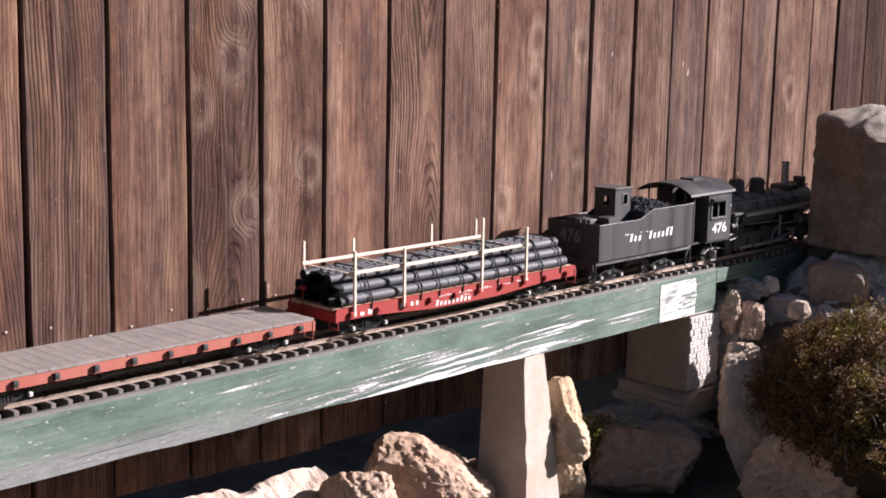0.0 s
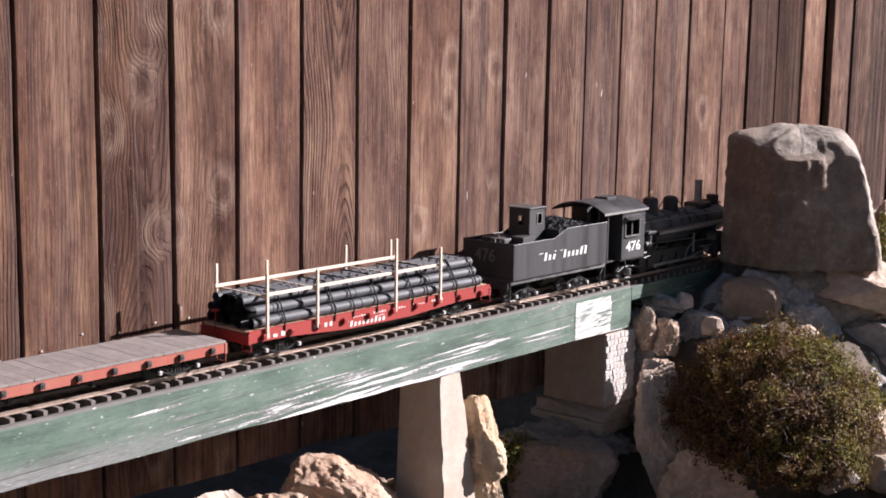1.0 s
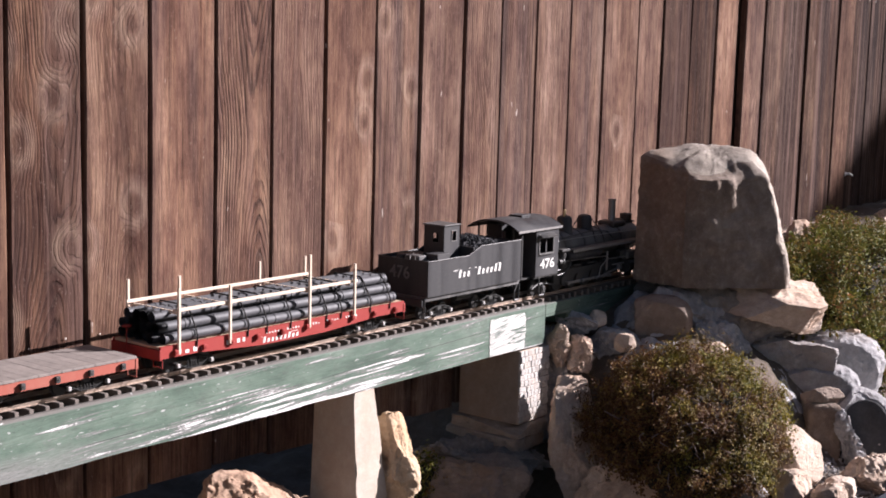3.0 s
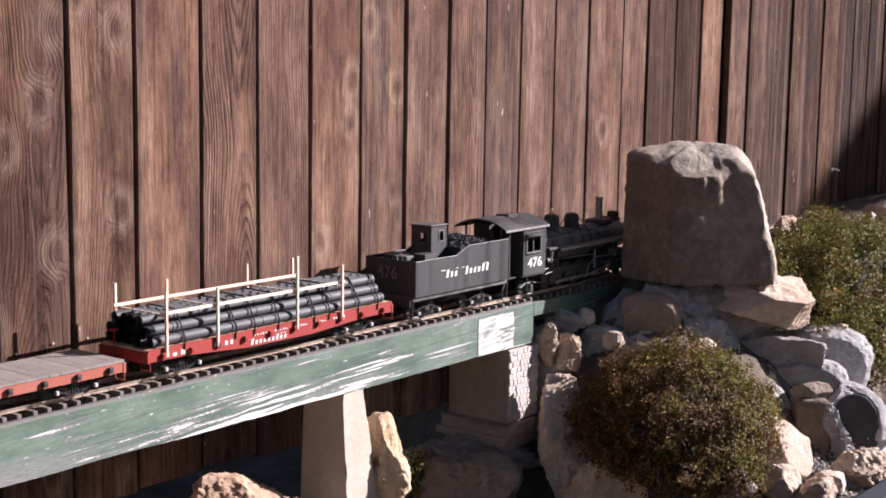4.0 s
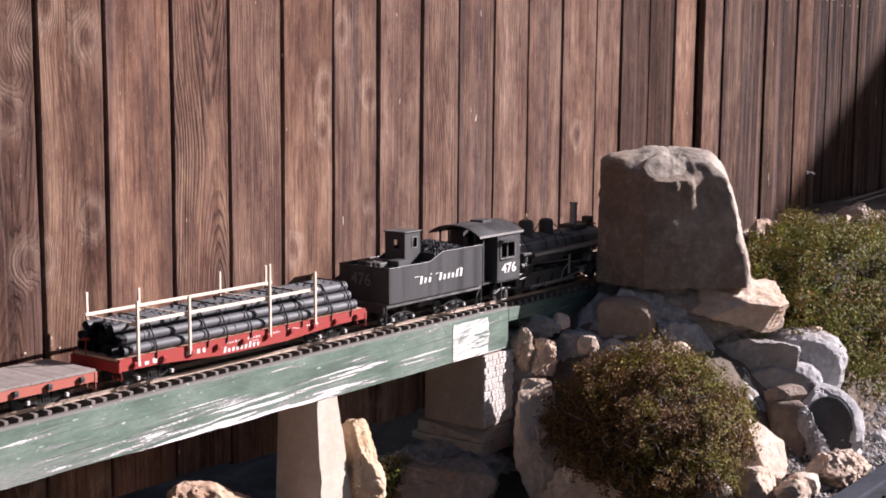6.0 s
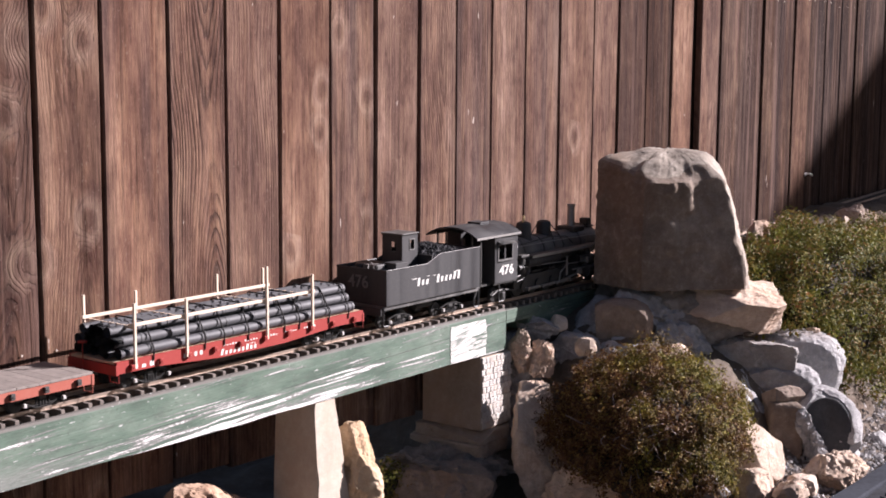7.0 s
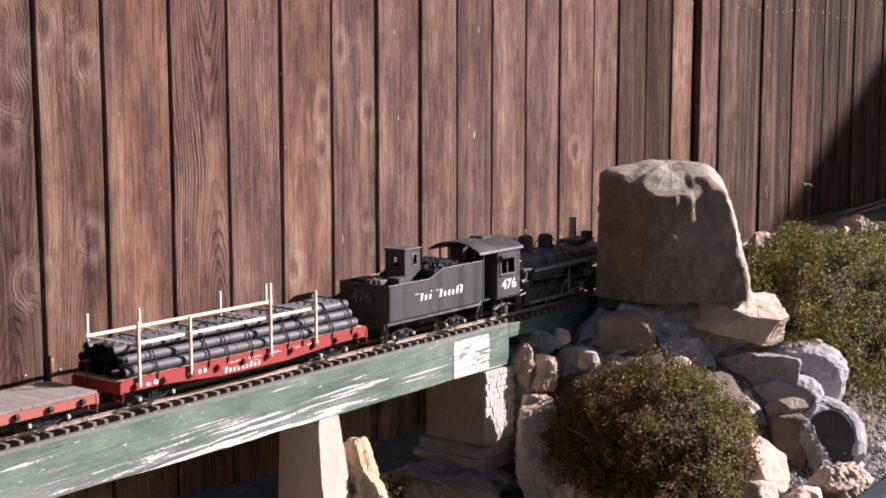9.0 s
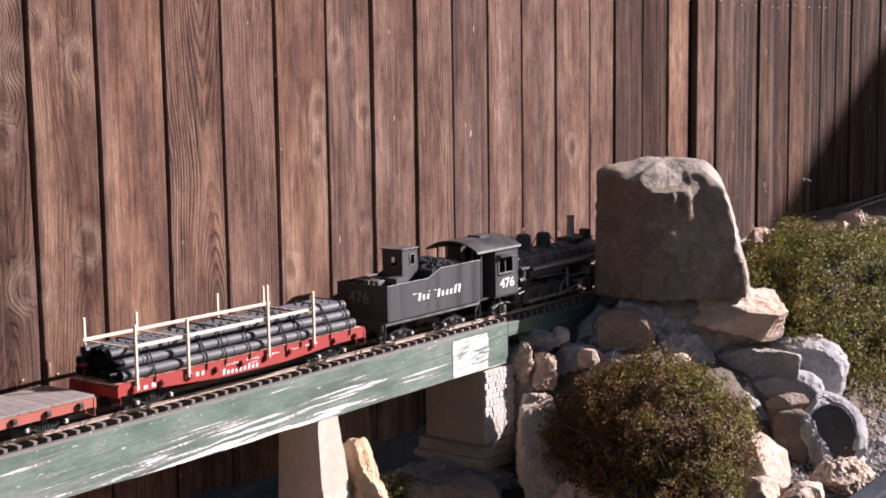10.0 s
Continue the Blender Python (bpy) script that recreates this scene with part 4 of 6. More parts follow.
rock("small_stone", (0.430, -0.615, -0.370), (0.090, 0.080, 0.065), 48, M_TAN, "pale cobble at the foot of the bush", rz=VIEW_TURN + 30, square=3, cuts=6, rough=0.04, group=ROCKS)
rock("small_stone", (0.52, -0.60, -0.385), (0.085, 0.070, 0.055), 58, M_TAN, "pale flat cobble in the gravel", rz=VIEW_TURN + 60, square=3, cuts=6, rough=0.04, group=ROCKS)
rock("small_stone", (0.981, -0.466, -0.226), (0.050, 0.050, 0.055), 49, M_PINK, "pinkish stone on the bank", rz=10, square=3, cuts=7, rough=0.05, group=ROCKS)
rock("small_stone", (1.02, -0.48, -0.205), (0.036, 0.036, 0.030), 59, M_PINK, "pinkish stone on the bank", rz=70, square=3, cuts=7, rough=0.05, group=ROCKS)
rock("small_stone", (0.970, -0.430, -0.118), (0.034, 0.036, 0.024), 50, M_TAN, "small pale stone lying on the grey rock", rz=10, square=3, cuts=5, rough=0.04, group=ROCKS)
rock("small_stone", (0.493, -0.294, -0.112), (0.072, 0.060, 0.042), 51, M_TAN, "small flat-topped tan stone above the bush", rz=VIEW_TURN, square=6, cuts=5, rough=0.03, group=ROCKS)
rock("small_stone", (0.298, -0.165, -0.085), (0.050, 0.045, 0.042), 52, M_TAN, "small pale stone above the bush", rz=VIEW_TURN, square=3, cuts=5, rough=0.03, group=ROCKS)
rock("bank_rock", (0.345, 0.004, -0.066), (0.105, 0.08, 0.060), 34, M_GREYROCK, "grey rock with white mortar under the beam end", rz=VIEW_TURN, square=4, cuts=8, rough=0.05, flats=(((-0.25, -1, -0.24), 0.44),), group=ROCKS)
rock("small_stone", (0.385, -0.030, -0.058), (0.052, 0.045, 0.040), 54, M_TAN, "tan stone under the beam end", rz=VIEW_TURN + 20, square=5, cuts=6, rough=0.04, group=ROCKS)
rock("small_stone", (0.262, -0.006, -0.110), (0.058, 0.05, 0.105), 61, M_TAN, "upright tan stone wedged beside the abutment", rz=VIEW_TURN, ry=-10, square=4, cuts=6, rough=0.075, sub=6, group=ROCKS)
rock("small_stone", (0.305, -0.045, -0.128), (0.064, 0.055, 0.085), 62, M_TAN, "rough tan stone beside the abutment", rz=VIEW_TURN, square=4, cuts=6, rough=0.075, sub=6, group=ROCKS)
rock("bank_rock", (0.43, -0.03, -0.16), (0.18, 0.18, 0.16), 63, M_GREYROCK, "grey mortared rock behind the bush", rz=VIEW_TURN, square=4, cuts=8, rough=0.05, flats=(((-0.25, -1, -0.24), 0.44),), group=ROCKS)
rock("bank_rock", (0.305, 0.040, -0.215), (0.15, 0.10, 0.27), 73, M_GREYROCK, "grey mortared rock behind the abutment", rz=VIEW_TURN, square=5, cuts=4, rough=0.05, group=ROCKS)
rock("slab_rock", (0.205, -0.098, -0.305), (0.120, 0.16, 0.29), 64, M_TAN, "tall upright tan slab beside the abutment", rz=VIEW_TURN, square=8, cuts=3, rough=0.035, taper=(0.24, 0.15), sub=6, group=ROCKS)
rock("bank_rock", (0.160, -0.280, -0.405), (0.30, 0.18, 0.19), 65, M_TAN, "shaded tan rock under the bush", rz=VIEW_TURN, square=4, cuts=8, rough=0.05, flats=(((-0.25, -1, -0.24), 0.44),), group=ROCKS)
rock("mortar_rock", (0.085, 0.080, -0.352), (0.30, 0.26, 0.085), 72, M_SHELF, "grey mortared rock under the abutment", rz=VIEW_TURN + 20, square=4, cuts=7, rough=0.08, sub=6, group=ROCKS)
rock("bank_rock", (-0.005, 0.020, -0.400), (0.235, 0.20, 0.145), 66, M_BROWNROCK, "shaded brown sandstone block under the abutment", rz=VIEW_TURN + 6, square=6, cuts=5, rough=0.05, sub=6, group=ROCKS)
rock("gold_rock", (-0.315, -0.010, -0.262), (0.090, 0.09, 0.20), 38, M_GOLD, "golden sunlit stone beside the pier", rz=VIEW_TURN, ry=-8, square=3, cuts=5, rough=0.035, flats=(((0.5, -0.5, 0.7), 0.72), ((-0.6, -0.5, 0.6), 0.75)), group=ROCKS)
rock("gold_rock", (-0.285, 0.02, -0.36), (0.10, 0.10, 0.18), 68, M_GOLD, "golden stone low beside the pier", rz=VIEW_TURN, square=4, cuts=7, rough=0.04, group=ROCKS)
rock("gully_rock", (-0.590, 0.090, -0.330), (0.30, 0.15, 0.13), 36, M_PINK, "rough pinkish rock under the bridge", rz=-27, ry=24, square=3, cuts=9, rough=0.042, sub=6, group="rocks in the gully")
rock("gully_rock", (-0.46, 0.20, -0.43), (0.34, 0.16, 0.16), 35, M_PINK, "rough pinkish rock under the bridge", rz=-40, square=3, cuts=9, rough=0.06, group="rocks in the gully")
rock("gully_rock", (-0.775, 0.095, -0.365), (0.155, 0.13, 0.175), 37, M_PINK, "rough pinkish rock under the bridge", rz=VIEW_TURN, rx=30, square=3, cuts=8, rough=0.05, group="rocks in the gully")
rock("gully_rock", (-0.62, 0.165, -0.325), (0.05, 0.05, 0.05), 69, M_PINK, "small rough stone under the bridge", rz=VIEW_TURN, square=3, cuts=8, rough=0.07, group="rocks in the gully")
for k, (px, py, pz, w, h) in enumerate(((0.470, 0.136, 0.005, 0.090, 0.060), (0.560, 0.140, 0.030, 0.085, 0.085), (0.640, 0.138, 0.012, 0.10, 0.060), (0.705, 0.140, 0.045, 0.070, 0.085), (0.60, 0.130, -0.005, 0.10, 0.05), (0.78, 0.135, 0.02, 0.09, 0.07))):
    rock("lava_rock", (px, py, pz), (w, 0.05, h), 80 + k, M_PINK, "rough pinkish rubble between the track and the fence", rz=30 * k, square=2.6, cuts=6, rough=0.10, group="rubble by the fence")
for k, (px, py, pz, w, h) in enumerate(((1.50, -0.02, 0.055, 0.07, 0.075), (1.57, -0.015, 0.06, 0.08, 0.06), (1.66, -0.02, 0.055, 0.07, 0.05), (1.74, -0.01, 0.06, 0.06, 0.06), (2.20, -0.07, 0.045, 0.15, 0.10), (2.29, -0.11, 0.035, 0.09, 0.07), (2.12, -0.06, 0.04, 0.06, 0.05))):
    rock("edge_stone", (px, py, pz), (w, w * 0.8, h), 95 + k, M_PINK if k < 4 else M_TAN, "pale stone edging the line by the fence", rz=25 * k, square=3, cuts=8, rough=0.06, sub=4, group="stones edging the line")


def footing():
    bm = B()
    rows = []
    prof = ((-0.078, -0.47), (-0.074, -0.40), (-0.068, -0.355), (-0.062, -0.328), (-0.050, -0.310), (-0.030, -0.300), (-0.002, -0.288), (-0.002, -0.47))
    for i in range(181):
        x = -2.6 + i * 0.0101
        y = fence_y(x)
        row = []
        for k, (dy, z) in enumerate(prof):
            w = Vector((x * 9, k * 0.8, 0))
            n = 0.016 * noise.fractal(w, 0.8, 2.0, 5) if 0 < k < 7 else 0.0
            m = 0.014 * noise.fractal(w + Vector((0, 9, 4)), 0.8, 2.0, 5) if 0 < k < 6 else 0.0
            row.append(bm.verts.new((x, y + dy + m, z + n)))
        rows.append(row)
    for a, b in zip(rows, rows[1:]):
        for i in range(8):
            bm.faces.new((a[i], a[(i + 1) % 8], b[(i + 1) % 8], b[i]))
    bm.faces.new(rows[0])
    bm.faces.new(rows[-1][::-1])
    return tagged(part("fence_footing", bm, M_TAN), "rough pale footing along the foot of the fence", "footing", kind="structure")


footing()


def lower_line():
    """A second line on a low timber wall in the foreground corner."""
    t = thing("lower_track", "second model railway track on a timber wall coloured dark for shade", "track")
    part("retaining_wall", box(B(), -1.4, 2.4, -1.06, -0.835, -0.47, -0.270, 0.004), M_SHADE_TIMBER, t)
    part("wall_cap", box(B(), -1.4, 2.4, -0.872, -0.826, -0.2695, -0.258, 0.003), M_CAP, t)
    tie = mesh_of("tie", box(B(), -0.0052, 0.0052, -0.044, 0.044, -0.0098, 0.0022, 0.0010), M_SHADE_TIMBER)
    for i in range(70):
        ob = new("tie", tie)
        ob.parent = t
        ob.matrix_basis = pose(-0.3 + i * 0.0275, -0.945, -0.260)
    for s in (-1, 1):
        y = -0.945 + s * 0.024
        part("rail", box(B(), -1.4, 2.4, y - 0.0017, y + 0.0017, -0.2575, -0.2515), M_RAIL, t)
    return t


lower_line()


def gravel():
    rnd = random.Random(17)
    bm = B()
    for _ in range(6000):
        x, y = rnd.uniform(0.45, 1.9), rnd.uniform(-0.82, -0.5)
        r = rnd.uniform(0.0025, 0.008)
        m = Matrix.LocRotScale((x, y, ground_z(x, y) + r * 0.3), Euler((rnd.uniform(0, 6), rnd.uniform(0, 6), rnd.uniform(0, 6))), (r, r * rnd.uniform(0.6, 1), r * rnd.uniform(0.5, 0.9)))
        vs = [bm.verts.new(m @ Vector(p)) for p in ((1, 0, 0), (-1, 0, 0), (0, 1, 0), (0, -1, 0), (0, 0, 1), (0, 0, -1))]
        for q in ((0, 2, 4), (2, 1, 4), (1, 3, 4), (3, 0, 4), (2, 0, 5), (1, 2, 5), (3, 1, 5), (0, 3, 5)):
            bm.faces.new([vs[i] for i in q])
    ob = part("gravel", bm, M_GREYROCK)
    return tagged(ob, "loose pale grey gravel at the foot of the bank", "gravel", kind="stuff")


gravel()

# ---- bushes ----
def bush(name, label, at, size, seed, mat, count, leaf, power=2.0, core=0.72, bare=0.25, foot=-0.32, arching=0):
    """A bush of leafy sprigs on twigs; thin patches show bare twigs and the dark inside."""
    rnd = random.Random(seed)
    t = thing(name, label, "bush", m=pose(*at))

    def skin(d):
        b = 0.97 + 0.14 * noise.noise(d * 2.3 + Vector((seed, 0, 0))) + 0.17 * noise.noise(d * 5 + Vector((0, seed, 0))) + 0.13 * noise.noise(d * 12)
        b *= (abs(d.x) ** power + abs(d.y) ** power + abs(d.z) ** power) ** (-1 / power)
        return Vector((d.x * size[0], d.y * size[1], d.z * size[2])) * 0.5 * b

    twig = B()
    verts, faces = [], []

    def leaf_at(c, n, L):
        u = n.orthogonal().normalized()
        u.rotate(Matrix.Rotation(rnd.uniform(0, 6.28), 3, n))
        w = n.cross(u)
        k = len(verts)
        verts.extend((c - u * L * 0.5, c + w * L * 0.25 + n * L * 0.10, c + u * L * 0.5, c - w * L * 0.25 + n * L * 0.10))
        faces.extend(((k, k + 1, k + 2), (k, k + 2, k + 3)))

    sprigs = count // 16
    for _ in range(sprigs):
        d = Vector((rnd.gauss(0, 1), rnd.gauss(0, 1), rnd.gauss(0.25, 0.9))).normalized()
        if d.z < foot + 0.40 * max(0.0, 0.79 * d.y - 0.61 * d.x):
            continue
        thin = noise.noise(d * 3.4 + Vector((seed, seed, 0))) * 0.6 + noise.noise(d * 9 + Vector((3, seed, 0))) * 0.4
        depth = rnd.random() ** 1.8 * 0.30
        tip = skin(d) * (1.03 - depth)
        lean = (d + Vector((rnd.gauss(0, 0.45), rnd.gauss(0, 0.45), rnd.gauss(0.35, 0.35)))).normalized()
        long = leaf * rnd.uniform(2.5, 5.0)
        if thin > bare and depth < 0.16:
            if rnd.random() < 0.05:
                rod(twig, [tip - lean * long * 2.0, tip - lean * long * 0.6, tip + lean * long * rnd.uniform(0.0, 0.5)], rnd.uniform(0.0007, 0.0013), 4)
            continue
        for q in range(16):
            f = q / 15
            n = (lean * 0.6 + d * 0.4 + Vector((rnd.gauss(0, 0.6), rnd.gauss(0, 0.6), rnd.gauss(0.15, 0.6)))).normalized()
            c = tip - lean * long * (1 - f) + Vector((rnd.gauss(0, 1), rnd.gauss(0, 1), rnd.gauss(0, 1))) * leaf * 0.55
            leaf_at(c, n, leaf * rnd.uniform(0.6, 1.2))
    # bare twigs that arch over the thin side
    for _ in range(arching):
        d = Vector((-0.72 + rnd.gauss(0, 0.22), -0.50 + rnd.gauss(0, 0.22), 0.38 + rnd.gauss(0, 0.22))).normalized()
        go = d.cross(Vector((rnd.gauss(0, 1), rnd.gauss(0, 1), rnd.gauss(0, 1)))).normalized() * rnd.uniform(0.06, 0.15)
        bow = rnd.uniform(0.01, 0.06)
        rod(twig, [skin((d + go * f).normalized()) * (0.97 + bow * math.sin(f * 3.1)) for f in (0.0, 0.3, 0.6, 0.85, 1.0)], rnd.uniform(0.0007, 0.0014), 5)
    ob = part("twig", twig, M_TWIG, t, "pale bare twigs")
    ob["kind"] = "stuff"
    # solid core whose dark colour stands in for the shade between the leaves
    part("dark_heart", rock_bm(tuple(v * core for v in size), seed, square=power, cuts=0, sub=4), M_HEART, t, "dark solid core standing in for the shade inside the bush")
    me = bpy.data.meshes.new("crown")
    me.from_pydata([tuple(v) for v in verts], [], faces)
    me.materials.append(mat)
    ob = new("crown", me)
    ob.parent = t
    ob["kind"] = "stuff"
    return t


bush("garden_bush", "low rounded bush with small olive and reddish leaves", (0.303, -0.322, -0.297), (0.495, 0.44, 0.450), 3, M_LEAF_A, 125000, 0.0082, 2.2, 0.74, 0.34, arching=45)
bush("shade_plant", "small dark green plant in the shade under the bridge", (-0.095, 0.095, -0.390), (0.12, 0.10, 0.17), 8, M_LEAF_B, 3200, 0.010, 2.0, 0.6, 0.3)
bush("garden_shrub", "spreading green shrub with a few red leaves beside the boulder", (1.43, -0.265, -0.150), (1.06, 0.52, 0.51), 6, M_LEAF_B, 130000, 0.0115, 3.0, 0.72, 0.30, foot=-0.7)


def unseen_shade_house():
    """An unseen house added far to the south-east; its gable end faces the garden to shade the fence's end."""
    k = 7.0
    az = math.atan2(-1.0, 1.4)
    corner = Vector((1.90 + 1.4 * k, 0.12 - k, 0.0))
    t = thing("unseen_shade_house", "unseen house added beyond the garden to shade the fence", "house", m=Matrix.Translation(corner) @ Matrix.Rotation(az, 4, "Z"))
    eave, half, deep = -0.08 + 0.84 * k, 3.2, 7.0
    rise = half * 0.43
    bm = B()
    pts = [(0.0, -1.0), (2 * half, -1.0), (2 * half, eave), (half, eave + rise), (0.0, eave)]
    a = [bm.verts.new((0.0, u, z)) for u, z in pts]
    b = [bm.verts.new((deep, u, z)) for u, z in pts]
    for i in range(5):
        bm.faces.new((a[i], a[(i + 1) % 5], b[(i + 1) % 5], b[i]))
    bm.faces.new(a)
    bm.faces.new(b[::-1])
    bmesh.ops.recalc_face_normals(bm, faces=bm.faces[:])
    part("wall", bm, M_PIER, t)
    for e in (0.0, 2 * half):
        bm = B()
        vs = [bm.verts.new(p) for p in ((0.0, e, eave), (deep, e, eave), (deep, half, eave + rise), (0.0, half, eave + rise))]
        f = bm.faces.new(vs)
        ext = bmesh.ops.extrude_face_region(bm, geom=[f])
        bmesh.ops.translate(bm, verts=[v for v in ext["geom"] if isinstance(v, bmesh.types.BMVert)], vec=(0, 0, 0.1))
        bmesh.ops.recalc_face_normals(bm, faces=bm.faces[:])
        part("roof", bm, M_SHADE_TIMBER, t)
    return t


unseen_shade_house()


# ---- train ----
def stand(x):
    """A pose on the rails at x, along the line."""
    return SLOPE @ pose(x, TRACK_Y, RAIL_Z)


def glyphs(text, size, mat, parent, m, name="number", label="", depth=0.0004, bold=0.0):
    cu = bpy.data.curves.new("text", "FONT")
    cu.body, cu.size, cu.extrude, cu.offset = text, size, depth, bold
    cu.align_x = "CENTER"
    tmp = bpy.data.objects.new("text", cu)
    me = bpy.data.meshes.new_from_object(tmp)
    bpy.data.objects.remove(tmp)
    me.materials.clear()
    me.materials.append(mat)
    ob = new(name, me)
    ob.parent = parent
    ob.matrix_basis = m
    if label:
        ob["label"] = label
    return ob


def bars(bm, x0, x1, z0, h, y, n, slant, seed, lead=0.0):
    """Slanted strokes that stand for lettering which is not spelt out."""
    rnd = random.Random(seed)
    w = (x1 - x0) / n
    for i in range(n):
        hh = h if rnd.random() < 0.4 or i == 0 else h * 0.66
        a = x0 + i * w
        s = slant * hh
        b = a + w * 0.50
        vs = [bm.verts.new(p) for p in ((a, y, z0), (b, y, z0), (b + s, y, z0 + hh), (a + s, y, z0 + hh))]
        bm.faces.new(vs)
    if lead:
        for a, b, z in ((x0 - lead, x0 - 0.002, z0 + h * 0.93), (x0 + (x1 - x0) * 0.36, x0 + (x1 - x0) * 0.46, z0 + h * 0.62), (x1 - (x1 - x0) * 0.24, x1 - (x1 - x0) * 0.06, z0 + h * 0.98)):
            vs = [bm.verts.new(p) for p in ((a, y, z), (b, y, z), (b, y, z + h * 0.10), (a + 0.002, y, z + h * 0.10))]
            bm.faces.new(vs)
    return bm


WHEEL = mesh_of("wheel", lathe(B(), (0, -0.0035, 0), (0, 1, 0), [(0, 0.005), (0, 0.0125), (0.0006, 0.0145), (0.005, 0.0148), (0.0055, 0.0165), (0.007, 0.0165), (0.007, 0.005)], 20), M_IRON, True)
BOX_END = mesh_of("axle_box", box(B(), -0.0032, 0.0032, -0.003, 0.003, -0.0035, 0.0035, 0.001), M_JOURNAL)


def truck(parent, x, wheelbase=0.074):
    """An arch-bar truck: bolster, two side frames, wheels and axle boxes."""
    h = wheelbase / 2
    t = part("truck", box(B(), x - 0.008, x + 0.008, -0.045, 0.045, 0.016, 0.026, 0.002), M_IRON, parent)
    for s in (-1, 1):
        bm = B()
        y = s * 0.044
        rod(bm, [(x - h - 0.006, y, 0.019), (x - 0.014, y, 0.026), (x + 0.014, y, 0.026), (x + h + 0.006, y, 0.019)], 0.0016, 6)
        rod(bm, [(x - h, y, 0.018), (x - 0.013, y, 0.007), (x + 0.013, y, 0.007), (x + h, y, 0.018)], 0.0016, 6)
        rod(bm, [(x - h, y, 0.011), (x + h, y, 0.011)], 0.0012, 6)
        for k in (-0.012, 0.012):
            rod(bm, [(x + k, y, 0.007), (x + k, y, 0.026)], 0.0016, 6)
        for k in (-0.005, 0.0, 0.005):
            lathe(bm, (x + k, y, 0.009), (0, 0, 1), [(0, 0.0022), (0.010, 0.0022)], 8)
        part("side_frame", bm, M_TRUCK, t)
        for a in (-h, h):
            w = new("wheel", WHEEL)
            w.parent = t
            w.matrix_basis = pose(x + a, s * 0.024, 0.0148)
            b = new("axle_box", BOX_END)
            b.parent = t
            b.matrix_basis = pose(x + a, s * 0.049, 0.0148)
    for a in (-h, h):
        part("axle", cyl(B(), (x + a, -0.045, 0.0148), (x + a, 0.045, 0.0148), 0.0022, seg=8), M_IRON, t)
    return t


def coupler(parent, x, s):
    bm = box(B(), min(x, x + s * 0.012), max(x, x + s * 0.012), -0.004, 0.004, 0.023, 0.031, 0.001)
    box(bm, min(x + s * 0.012, x + s * 0.022), max(x + s * 0.012, x + s * 0.022), -0.008, 0.007, 0.021, 0.033, 0.002)
    return part("coupler", bm, M_IRON, parent)


PLANK = mesh_of("plank", box(B(), -0.01022, 0.01022, -0.0625, 0.0625, 0, 0.0042, 0.0003), M_DECK)


